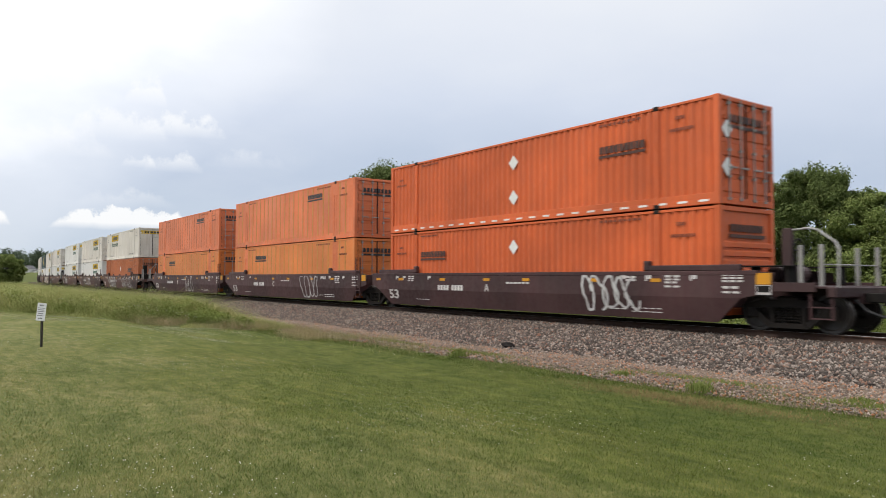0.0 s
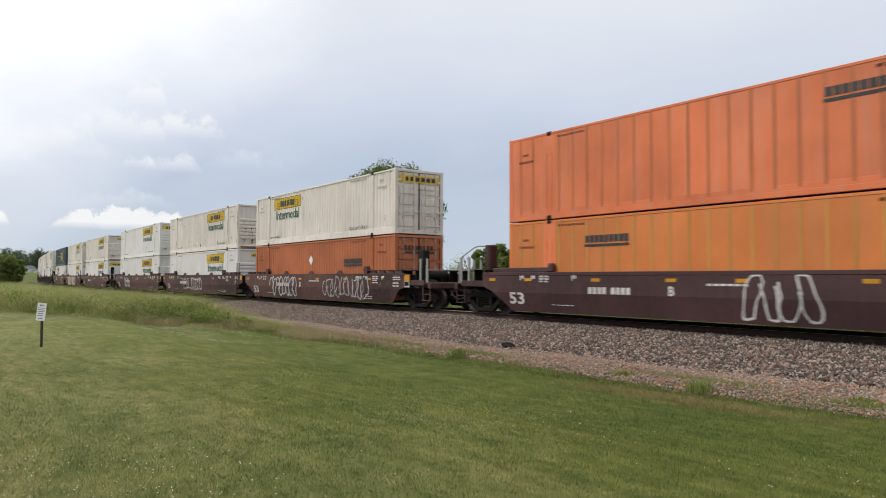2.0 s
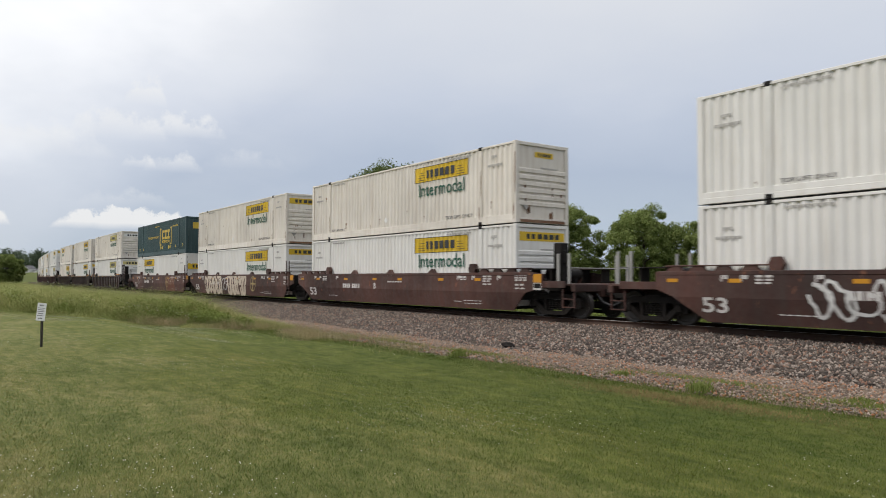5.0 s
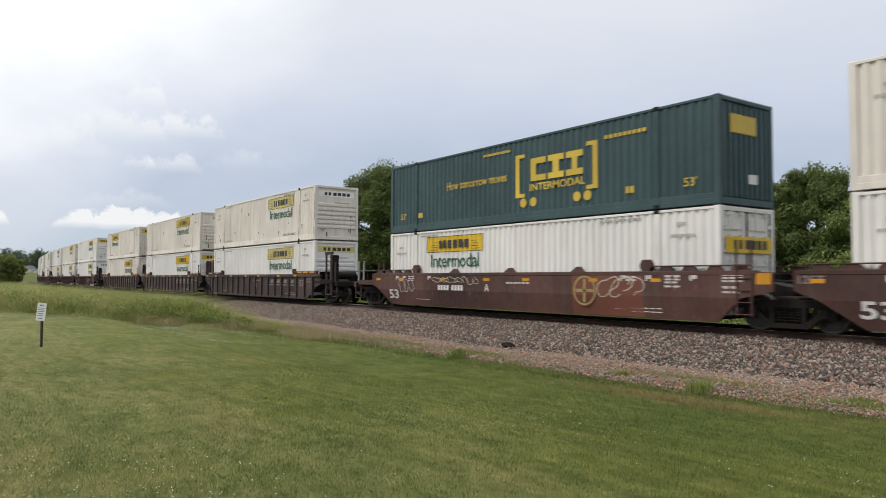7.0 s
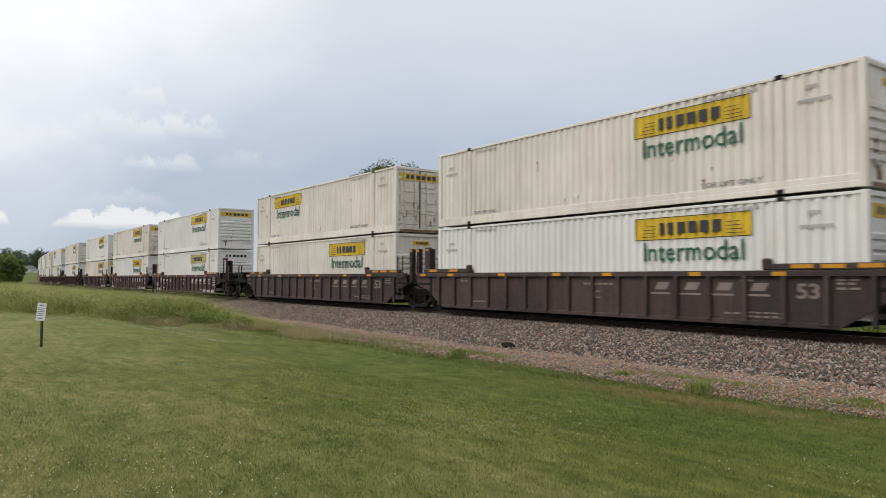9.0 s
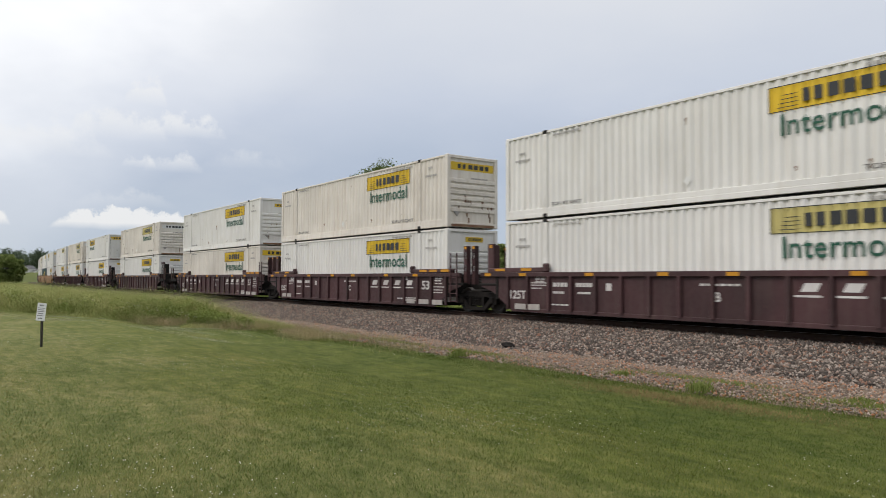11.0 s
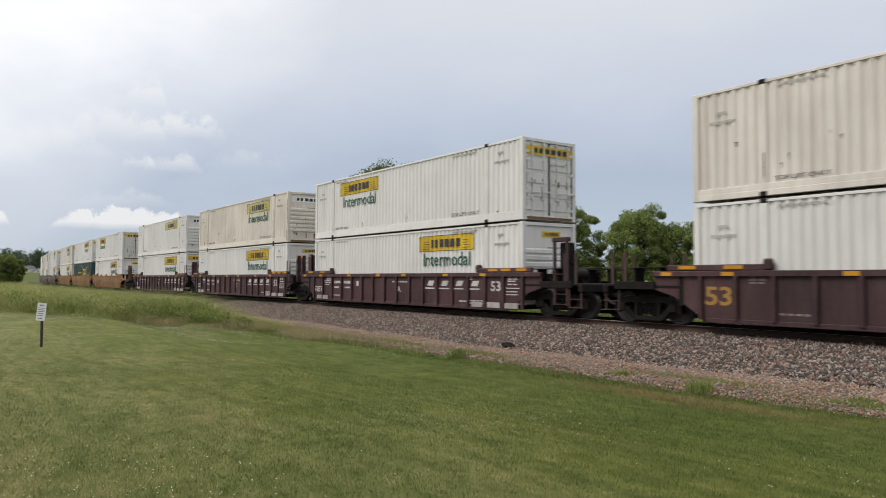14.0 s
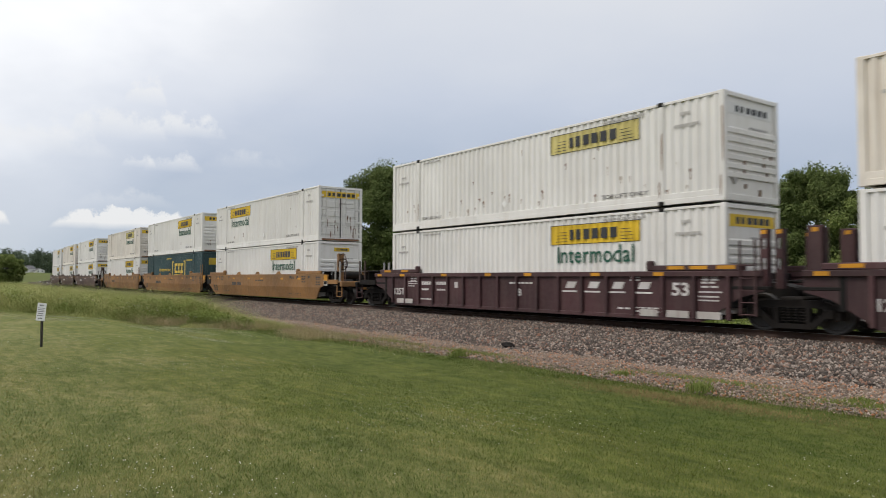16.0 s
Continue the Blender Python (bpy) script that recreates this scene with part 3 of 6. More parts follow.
def stones(name, x, y, z, size, material, label, seed):
    r = np.random.RandomState(seed)
    n = len(x)
    base = np.array([(1, 0, 0), (-1, 0, 0), (0, 1, 0), (0, -1, 0), (0, 0, 1), (0, 0, -1)], float)
    tri = np.array([(0, 2, 4), (2, 1, 4), (1, 3, 4), (3, 0, 4), (2, 0, 5), (1, 2, 5), (3, 1, 5), (0, 3, 5)])
    v = base[None] * (size[:, None, None] * r.uniform(0.6, 1.3, (n, 6, 1))) + r.normal(0, 1, (n, 6, 3)) * size[:, None, None] * 0.25
    a = r.uniform(0, 6.28, n)
    c, s = np.cos(a)[:, None], np.sin(a)[:, None]
    vx = v[:, :, 0] * c - v[:, :, 1] * s
    vy = v[:, :, 0] * s + v[:, :, 1] * c
    co = np.stack([vx + x[:, None], vy + y[:, None], v[:, :, 2] * 0.8 + z[:, None]], -1).reshape(-1, 3)
    faces = (np.arange(n)[:, None, None] * 6 + tri[None]).reshape(-1, 3)
    return tagged(new(name, quick_mesh(name, co, faces, material)), label, "stones", kind="stuff")


def build_stones():
    r = np.random.RandomState(31)
    n = 92000
    x = 3 - 48 * r.uniform(0, 1, n) ** 1.25
    nn = -0.90 - 4.80 * r.uniform(0, 1, n)
    y = np.where(x < BEND_X, np.interp(x, LINE_X, LINE_Y), TRACK_Y) + nn
    stones("ballast_stones", x, y, bed_height(nn) + 0.008, 0.017 + 0.040 * r.uniform(0, 1, n) ** 1.3, M["stones"], "loose grey and pinkish crushed ballast stones", 32)
    n = 26000
    x = 3 - 36 * r.uniform(0, 1, n)
    nn = -5.2 - 2.6 * r.uniform(0, 1, n) ** 1.3
    y = TRACK_Y + nn
    stones("gravel_stones", x, y, ground_height(x, y) + 0.045, r.uniform(0.010, 0.032, n), M["pebbles"], "loose tan gravel and brown stones", 33)


build_ground()
build_track()
build_stones()
build_lawn()
build_rough()


# ---- trees, shrubs, far land ----
def leaf_material(name, dark, mid, light):
    m = Mat(name, 0.8, 0, 0.12)
    geo = m.N("ShaderNodeNewGeometry")
    each = m.ramp(geo.outputs["Random Per Island"], [(0.0, dark), (0.55, mid), (1.0, light)])
    patch = m.ramp(m.noise(0.5, 4, 0.6, shift=True), [(0.3, dark), (0.55, mid), (0.75, light)])
    m.color(m.mix(0.5, each, patch))
    tr = m.N("ShaderNodeBsdfTranslucent")
    m.L(m.mix(0.5, each, patch), tr.inputs["Color"])
    mx = m.N("ShaderNodeMixShader")
    mx.inputs[0].default_value = 0.35
    m.L(m.b.outputs[0], mx.inputs[1])
    m.L(tr.outputs[0], mx.inputs[2])
    out = [n for n in m.nt.nodes if n.type == "OUTPUT_MATERIAL"][0]
    m.L(mx.outputs[0], out.inputs["Surface"])
    return m.m


M["leaf"] = leaf_material("broad_green_leaves", (0.095, 0.130, 0.036), (0.185, 0.235, 0.068), (0.330, 0.370, 0.140))
M["leaf_dark"] = leaf_material("deep_green_leaves", (0.060, 0.086, 0.027), (0.118, 0.156, 0.048), (0.220, 0.255, 0.098))
# distance haze is put into the far leaves' colour, duller and bluer
M["leaf_far"] = leaf_material("haze_tinted_far_leaves", (0.055, 0.078, 0.048), (0.080, 0.108, 0.066), (0.110, 0.138, 0.086))
M["weed_leaf"] = leaf_material("bright_weed_leaves", (0.105, 0.140, 0.034), (0.19, 0.235, 0.062), (0.30, 0.335, 0.115))
M["bark"] = paint("grey_brown_bark", (0.085, 0.065, 0.048), (0.04, 0.032, 0.026), 0.5, None, 0.7, 0.9)


def leaf_cloud(centres, radii, per, size, r, squash=0.8):
    """Leaves on and in rounded clumps: folded rhombs."""
    n = len(centres) * per
    c = np.repeat(centres, per, 0)
    rad = np.repeat(radii, per)
    d = r.normal(0, 1, (n, 3))
    d /= np.linalg.norm(d, axis=1)[:, None]
    k = r.uniform(0.1, 1.0, n) ** 0.5 * r.uniform(0.85, 1.12, n)
    p = c + d * (rad * k)[:, None] * np.array([1, 1, squash])
    nrm = d + np.array([0, 0, 0.5]) + r.normal(0, 0.55, (n, 3))
    nrm /= np.linalg.norm(nrm, axis=1)[:, None]
    t = np.cross(nrm, r.normal(0, 1, (n, 3)))
    t /= np.linalg.norm(t, axis=1)[:, None] + 1e-9
    b = np.cross(nrm, t)
    s = (size * r.uniform(0.6, 1.35, n))[:, None]
    co = np.stack([p - t * s, p - b * s * 0.55 + nrm * s * 0.12, p + t * s, p + b * s * 0.55 + nrm * s * 0.12], 1).reshape(-1, 3)
    return co, np.arange(4 * n).reshape(n, 4)


def tree(label, x, y, height, radius, seed, per=420, clumps=130, leaf=0.105, low=0.04, key="leaf"):
    r = np.random.RandomState(seed)
    z0 = float(ground_height(x, y)) - 0.05
    t = tagged(new("tree"), label, "tree", "trees beyond the track")
    t.matrix_basis = pose(x, y, z0)

    def wood(bm):
        rod(bm, (0, 0, 0), (0.1, 0.05, height * 0.45), 0.024 * height, 9, 0.015 * height)
        rod(bm, (0.1, 0.05, height * 0.44), (0.0, 0.15, height * 0.85), 0.015 * height, 8, 0.005 * height)
        for i in range(9):
            a = i * 2.4 + seed
            h0 = height * (0.22 + 0.06 * i)
            e = radius * (0.75 - 0.03 * i)
            rod(bm, (0.05, 0.03, h0), (math.cos(a) * e, math.sin(a) * e, h0 + height * 0.16), 0.008 * height, 6, 0.003 * height)

    part("trunk", mesh(("wood", seed), wood, M["bark"]), t)
    zc, hz = height * (0.5 + low / 2), height * (0.5 - low / 2)
    u = r.normal(0, 1, (clumps, 3))
    u /= np.linalg.norm(u, axis=1)[:, None]
    u = np.sign(u) * np.abs(u) ** 0.78
    k = r.uniform(0.25, 1.0, clumps) ** 0.45
    wide = 0.86 + 0.22 * np.sin(3 * np.arctan2(u[:, 1], u[:, 0]) + seed) * (1 - np.abs(u[:, 2]))
    cen = np.stack([u[:, 0] * radius * 0.86 * k * wide, u[:, 1] * radius * 0.86 * k * wide, zc + u[:, 2] * hz * 0.86 * k], 1)
    rad = radius * r.uniform(0.10, 0.25, clumps)
    cen[:, 2] = np.minimum(cen[:, 2], height - rad * 0.75)
    co, faces = leaf_cloud(cen, rad, per, leaf, r)
    part("crown", quick_mesh("crown", co, faces, M[key]), t)
    return t


def build_trees():
    dark = "tall broad-leaved tree with a dense dark green crown"
    small = "round green broad-leaved tree with an uneven crown"
    tree(dark, -61.4, 37.9, 14.2, 6.1, 41, 560, 280, 0.115, 0.04, "leaf_dark")
    tree(small, -46.9, 47.7, 9.6, 4.2, 42)
    tree(small, -41.4, 51.9, 8.9, 4.3, 43)
    tree(small, -37.0, 56.6, 8.2, 4.2, 44)
    tree(dark, -29.3, 58.4, 12.0, 5.0, 45, 520, 220, 0.11, 0.04, "leaf_dark")
    tree(small, -24.2, 58.6, 9.6, 4.6, 46)
    tree(small, -19.0, 61.0, 9.9, 4.7, 47)
    tree(small, -52.5, 44.0, 5.6, 2.8, 48)
    tree("broad green shrub-like tree at the field's edge", -150.9, 12.4, 6.6, 3.4, 49, 260, 80, 0.17, 0.02)
    tree("broad green shrub-like tree at the field's edge", -145, 7.0, 6.4, 4.4, 51, 300, 90, 0.15, 0.02)
    r = np.random.RandomState(60)
    # scrub behind the far verge
    n = 300
    x = r.uniform(-95, 6, n)
    off = r.uniform(13, 30, n)
    y = np.where(x < BEND_X, np.interp(x, LINE_X, LINE_Y), TRACK_Y) + off
    rad = r.uniform(0.7, 1.9, n)
    z = ground_height(x, y) + rad * 0.5
    co, faces = leaf_cloud(np.stack([x, y, z], 1), rad, 190, 0.12, r, 0.8)
    tagged(new("scrub", quick_mesh("scrub", co, faces, M["leaf"])), "tangled dark green scrub beyond the track", "shrubs", kind="stuff")
    # a dense hedge of young trees behind the scrub
    n = 300
    x = r.uniform(-85, 14, n)
    y = np.where(x < BEND_X, np.interp(x, LINE_X, LINE_Y), TRACK_Y) + r.uniform(34, 47, n)
    rad = r.uniform(0.8, 1.7, n)
    z = r.uniform(0.3, 3.4, n)
    co, faces = leaf_cloud(np.stack([x, y, z], 1), rad, 190, 0.13, r, 0.9)
    tagged(new("hedge_thicket", quick_mesh("thicket", co, faces, M["leaf"])), "dense green thicket below the trees", "thicket", kind="stuff")
    n = 420
    x = r.uniform(-100, 8, n)
    off = r.uniform(4.6, 11, n)
    y = np.where(x < BEND_X, np.interp(x, LINE_X, LINE_Y), TRACK_Y) + off
    rad = r.uniform(0.22, 0.50, n)
    z = ground_height(x, y) + rad * 0.6
    co, faces = leaf_cloud(np.stack([x, y, z], 1), rad, 70, 0.075, r, 1.0)
    tagged(new("verge_weed_bank", quick_mesh("weeds", co, faces, M["weed_leaf"])), "bright green weeds on the far verge", "weeds", kind="stuff")
    # woods on the skyline
    n = 460
    k = r.uniform(-0.64, -0.40, n)
    dep = r.uniform(740, 880, n)
    x, y = (-0.8095 + 0.5863 * k) * dep, (0.5857 + 0.8101 * k) * dep
    rad = r.uniform(5.5, 9.5, n)
    top = 25 + 3 * np.sin(k * 60) + 8 * np.exp(-((k + 0.552) / 0.014) ** 2)
    z = r.uniform(0.1, 1.0, n) * top
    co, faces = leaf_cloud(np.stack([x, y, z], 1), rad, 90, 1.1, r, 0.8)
    tagged(new("far_woods", quick_mesh("far_woods", co, faces, M["leaf_far"])), "dark green skyline woods, distance haze put into their leaf colour", "woods", kind="stuff")


M["siding"] = paint("white_house_siding", (0.78, 0.78, 0.76), (0.6, 0.6, 0.58), 0.2)
M["shingle"] = paint("grey_roof_shingles", (0.13, 0.13, 0.135), (0.09, 0.09, 0.09), 0.4)
M["pane"] = paint("dark_window_glass", (0.04, 0.045, 0.05), (0.03, 0.03, 0.03), 0.2, None, 0.7, 0.2)


def house(x, y, w, d, h, turn):
    e = tagged(new("house"), "small white gabled house in a far field", "house", "far houses")
    e.matrix_basis = pose(x, y, float(ground_height(x, y)), 0, 0, turn)

    def walls(bm):
        prism(bm, [(-w / 2, 0), (w / 2, 0), (w / 2, h * 0.58), (0, h), (-w / 2, h * 0.58)], -d / 2, d / 2)

    def slope(bm):
        prism(bm, [(-0.15, h + 0.28), (w / 2 + 0.4, h * 0.56 + 0.02), (w / 2 + 0.4, h * 0.56 - 0.2), (-0.15, h + 0.03)], -d / 2 - 0.4, d / 2 + 0.4)

    part("wall", mesh(("walls", w), walls, M["siding"]), e)
    part("roof", mesh(("slope", w), slope, M["shingle"]), e)
    part("roof", mesh(("slope", w), slope, M["shingle"]), e, pose(0, 0, 0, 0, 0, 180))
    for wx in (-w * 0.22, w * 0.22):
        part("window", mesh("pane", lambda bm: box(bm, -0.45, 0.45, -0.03, 0.03, -0.6, 0.6), M["pane"]), e, pose(wx, -d / 2 - 0.02, 1.7))
    return e


M["sign_face"] = paint("white_sign_face", (0.70, 0.71, 0.72), (0.5, 0.5, 0.48), 0.3)
M["post"] = paint("dark_sign_post", (0.045, 0.04, 0.035), (0.09, 0.08, 0.06), 0.4, RUST, 0.7)


def sign():
    e = tagged(new("sign"), "small white notice sign on a dark steel post in the lawn", "sign")
    x, y = -19.09, 2.28
    e.matrix_basis = pose(x, y, float(ground_height(x, y)), 0, 0, 40)

    def post(bm):
        box(bm, -0.022, 0.022, 0.0, 0.012, -0.3, 0.98)
        box(bm, -0.022, -0.014, 0.0, 0.035, -0.3, 0.98)
        box(bm, 0.014, 0.022, 0.0, 0.035, -0.3, 0.98)

    def face(bm):
        box(bm, -0.125, 0.125, -0.008, 0.0, 0.0, 0.41, 0.003)

    def writing(bm):
        for z, w, h in ((0.345, 0.11, 0.030), (0.285, 0.20, 0.016), (0.245, 0.18, 0.016), (0.205, 0.20, 0.016), (0.155, 0.13, 0.024), (0.11, 0.17, 0.016), (0.045, 0.12, 0.024)):
            bars(bm, -w / 2, z, w, h, max(3, int(w * 30)), -0.008, 0.25, 0.002)

    part("post", mesh("sign_post", post, M["post"]), e)
    f = part("panel", mesh("sign_face", face, M["sign_face"]), e, pose(0, -0.035, 0.61, -4, 4, 0))
    part("writing", mesh("sign_writing", writing, M["ink"]), f)
    for z in (0.08, 0.325):
        part("bolt", mesh("bolt", lambda bm: rod(bm, (0, -0.014, 0), (0, 0.0, 0), 0.008, 6), M["galv"]), f, pose(0, 0, z))


def build_small():
    r = np.random.RandomState(71)
    # clover heads in the lawn
    x, y, d = in_fan(4200, 4.0, 22, 72, 0.85)
    keep = (y < edge_y(x) - 0.1) & ((np.sin(x * 0.9 + y * 0.4) + np.sin(y * 1.1 - x * 0.2) + r.normal(0, 0.6, len(x))) > 0.55)
    x, y, d = x[keep], y[keep], d[keep]
    M["clover"] = paint("white_clover_heads", (0.62, 0.60, 0.52), (0.4, 0.4, 0.3), 0.3)
    stones("clover_flowers", x, y, ground_height(x, y) + 0.045, np.full(len(x), 0.0068) * np.maximum(1, d / 18), M["clover"], "scattered small white clover flowers in the lawn", 73)
    # white umbels on the rough grass
    n = 170
    x = r.uniform(-46, -28, n)
    y = edge_y(x) + r.uniform(0.3, 1.0, n) * (0.5 + 3.0 * smoothstep(-28, -38, x))
    stones("wild_flowers", x, y, ground_height(x, y) + r.uniform(0.7, 1.0, n) * (0.30 + 0.55 * smoothstep(-25, -36, x)), np.full(n, 0.020), M["clover"], "small white wild flowers over tall grass", 74)
    # leafy weeds among the tall grass
    n = 620
    x = -25 - 40 * r.uniform(0, 1, n) ** 1.2
    y = edge_y(x) + r.uniform(0.2, 1.0, n) * (0.4 + 5.0 * smoothstep(-26, -37, x))
    rad = r.uniform(0.14, 0.36, n) * (0.5 + 0.6 * smoothstep(-24, -32, x))
    co, faces = leaf_cloud(np.stack([x, y, ground_height(x, y) + rad * r.uniform(0.9, 2.0, n)], 1), rad, 80, 0.045, r, 1.2)
    tagged(new("leafy_weeds", quick_mesh("leafy_weeds", co, faces, M["weed_leaf"])), "leafy green weeds among tall grass", "weeds", kind="stuff")
    # pale cut grass left lying where the lawn meets the tall growth
    n = 26000
    x = -20 - 24 * r.uniform(0, 1, n)
    row = r.randint(0, 4, n)
    y = edge_y(x) - 0.35 - row * 0.75 - 0.25 * np.sin(x * 0.6 + row) + r.normal(0, 0.16, n)
    keep = (np.sin(x * 1.1 + row * 2.0) + np.sin(x * 0.47 + y) + r.normal(0, 0.6, n)) > 0.3
    x, y = x[keep], y[keep]
    M["cut"] = blade_material("dried_cut_grass", (0.20, 0.21, 0.10), (0.33, 0.33, 0.20), (0.44, 0.43, 0.29), (0.55, 0.52, 0.38), 0.7, 0.9)
    blades("grass_clippings", np.stack([x, y, ground_height(x, y)], 1), np.full(len(x), 0.035), np.full(len(x), 0.007), 1.6, M["cut"], "pale dried grass clippings on the lawn", 79)
    # weed tufts on the gravel
    for tx, ty, h, k in ((-7.13, 10.37, 0.20, 1), (-13.6, 10.3, 0.22, 2), (-9.2, 10.9, 0.10, 3), (-5.0, 11.2, 0.08, 4)):
        n = 260
        px, py = tx + r.normal(0, 0.10, n), ty + r.normal(0, 0.10, n)
        blades("weed_tuft", np.stack([px, py, ground_height(px, py) + 0.02], 1), np.full(n, h), np.full(n, 0.006), 0.8, M["weed_leaf"], "green weed tuft on tan gravel", 80 + k, 2)
    for gx, gy, sx, k in ((-14.0, 11.1, 0.8, 5), (-8.0, 11.5, 0.75, 6), (-17.5, 11.0, 1.0, 7), (-4.6, 10.9, 0.5, 8)):
        n = 2200
        px, py = gx + r.normal(0, sx, n), gy + r.normal(0, 0.11, n)
        blades("grass_patch", np.stack([px, py, ground_height(px, py) + 0.03], 1), np.full(n, 0.06), np.full(n, 0.004), 0.9, M["weed_leaf"], "thin green grass patch on gravel", 80 + k)
    # a dark stone lying on the ballast
    def rock(bm):
        bmesh.ops.create_icosphere(bm, subdivisions=2, radius=0.2)
        for v in bm.verts:
            v.co *= 0.8 + 0.35 * noise.noise(v.co * 6)
            v.co.z *= 0.55
            v.co.x *= 1.25
    rk = tagged(new("rock", mesh("rock", rock, M["bogie"])), "dark lump of stone lying on the ballast slope", "rock")
    rk.matrix_basis = pose(-14.5, 12.65, float(bed_height(12.65 - TRACK_Y)) + 0.05, 0, 0, 30)


build_trees()
house(-806, 84.5, 7.5, 9.0, 7.0, 40)
house(-800, 92.5, 8.0, 7.0, 4.4, 100)
sign()
build_small()


# ---- containers ----
CL, CW, CH = 16.154, 2.591, 2.896
HX, HY = CL / 2, CW / 2
POST_X = 6.09                 # posts at the forty-foot lifting points
PITCH = 0.277


def wave(x):
    """Depth of the corrugation at x, 0 on the outer flats."""
    u = (x / PITCH) % 1.0
    d = 0.046
    if u < 0.25:
        return 0.0
    if u < 0.5:
        return d * (u - 0.25) * 4
    if u < 0.75:
        return d
    return d * (1.0 - u) * 4


def wave_points(x0, x1):
    ks = range(int(math.floor(x0 / PITCH * 4)), int(math.ceil(x1 / PITCH * 4)) + 1)
    xs = [x0] + [k * PITCH / 4 for k in ks if x0 < k * PITCH / 4 < x1] + [x1]
    return xs


def wave_sheet(bm, x0, x1, z0, z1, y, sign=1.0, lift=0.0, nz=1):
    """A corrugated sheet, facing -y for sign 1."""
    rows = []
    for x in wave_points(x0, x1):
        yy = y + sign * (wave(x) - lift)
        rows.append([bm.verts.new((x, yy, z0 + (z1 - z0) * j / nz)) for j in range(nz + 1)])
    for a, b in zip(rows, rows[1:]):
        for j in range(nz):
            f = (a[j], b[j], b[j + 1], a[j + 1])
            bm.faces.new(f if sign > 0 else f[::-1])


def side_panel(bm, sign):
    y = -sign * (HY - 0.012)
    wave_sheet(bm, -HX + 0.14, HX - 0.14, 0.20, CH - 0.07, y, sign)


def plate_panel(bm, sign):
    y0, y1 = (-HY + 0.012, -HY + 0.03) if sign > 0 else (HY - 0.03, HY - 0.012)
    box(bm, -HX + 0.14, HX - 0.14, y0, y1, 0.20, CH - 0.07)


SEAMS = [-HX + 0.6 + i * 0.61 for i in range(25) if abs(abs(-HX + 0.6 + i * 0.61) - POST_X) > 0.36]


def bottom_rail(bm):
    for y0, y1 in ((-HY, -HY + 0.06), (HY - 0.06, HY)):
        box(bm, -HX + 0.16, HX - 0.16, y0, y1, 0.008, 0.165, 0.012)
        box(bm, -HX + 0.16, HX - 0.16, y0 + 0.008, y1 - 0.008, 0.160, 0.315, 0.008)
    box(bm, -HX + 0.2, HX - 0.2, -HY + 0.07, HY - 0.07, 0.10, 0.16)


def top_rail(bm):
    for y0, y1 in ((-HY, -HY + 0.06), (HY - 0.06, HY)):
        box(bm, -HX + 0.16, HX - 0.16, y0, y1, CH - 0.09, CH - 0.015, 0.008)


def roof_sheet(bm):
    xs = [-HX + 0.12 + i * (CL - 0.24) / 58 for i in range(59)]
    rows = []
    for i, x in enumerate(xs):
        z = CH - 0.03 - (0.02 if i % 2 else 0.0)
        rows.append([bm.verts.new((x, -HY + 0.05, z)), bm.verts.new((x, HY - 0.05, z))])
    for a, b in zip(rows, rows[1:]):
        bm.faces.new((a[0], b[0], b[1], a[1]))


def corner_post(bm):
    box(bm, -0.09, 0.09, -0.085, 0.085, 0.0, CH, 0.012)


def mid_post(bm):
    box(bm, -0.10, 0.10, -0.04, 0.04, 0.0, CH - 0.01, 0.008)
    for z in (0.35, 0.9, 1.6, 2.2):
        box(bm, -0.012, 0.012, -0.055, -0.03, z, z + 0.35)


def wide_post(bm):
    box(bm, -0.28, 0.28, -0.03, 0.04, 0.0, CH - 0.01, 0.008)
    for x in (-0.12, 0.12):
        box(bm, x - 0.03, x + 0.03, -0.045, -0.028, 0.35, 2.2, 0.006)


def casting(bm):
    box(bm, -0.10, 0.10, -0.10, 0.09, -0.065, 0.065, 0.015)


def end_ribs(bm):
    """The front wall: a flat upper panel and pressed horizontal ribs below it."""
    x = HX - 0.06
    box(bm, x - 0.03, x, -HY + 0.15, HY - 0.15, 0.18, CH - 0.12)


def prism_y(bm, x, y0, y1, z):
    a = [(x, z), (x + 0.055, z + 0.015), (x + 0.055, z + 0.13), (x, z + 0.18)]
    va = [bm.verts.new((p, y0, q)) for p, q in a]
    vb = [bm.verts.new((p, y1, q)) for p, q in a]
    for i in range(4):
        j = (i + 1) % 4
        bm.faces.new((va[i], vb[i], vb[j], va[j]))
    bm.faces.new(va[::-1])
    bm.faces.new(vb)


def door_leaf(bm):
    box(bm, -0.03, 0.0, -0.55, 0.55, 0.20, CH - 0.14, 0.008)
    for i in range(5):
        z = 0.34 + i * 0.48
        box(bm, 0.0, 0.028, -0.48, 0.48, z, z + 0.34, 0.02)


def lock_rod(bm):
    rod(bm, (0.07, 0, 0.12), (0.07, 0, CH - 0.06), 0.019, 6)
    for z in (0.16, 0.75, 1.45, 2.1, CH - 0.2):
        box(bm, 0.02, 0.095, -0.05, 0.05, z - 0.035, z + 0.035)
    box(bm, 0.06, 0.10, -0.03, 0.34, 0.98, 1.02)


def gasket(bm):
    x = HX - 0.035
    for y in (-HY + 0.165, -0.012, HY - 0.19):
        box(bm, x - 0.02, x + 0.012, y, y + 0.024, 0.2, CH - 0.14)


def hinge(bm):
    box(bm, 0.0, 0.05, -0.09, 0.09, -0.05, 0.05, 0.01)


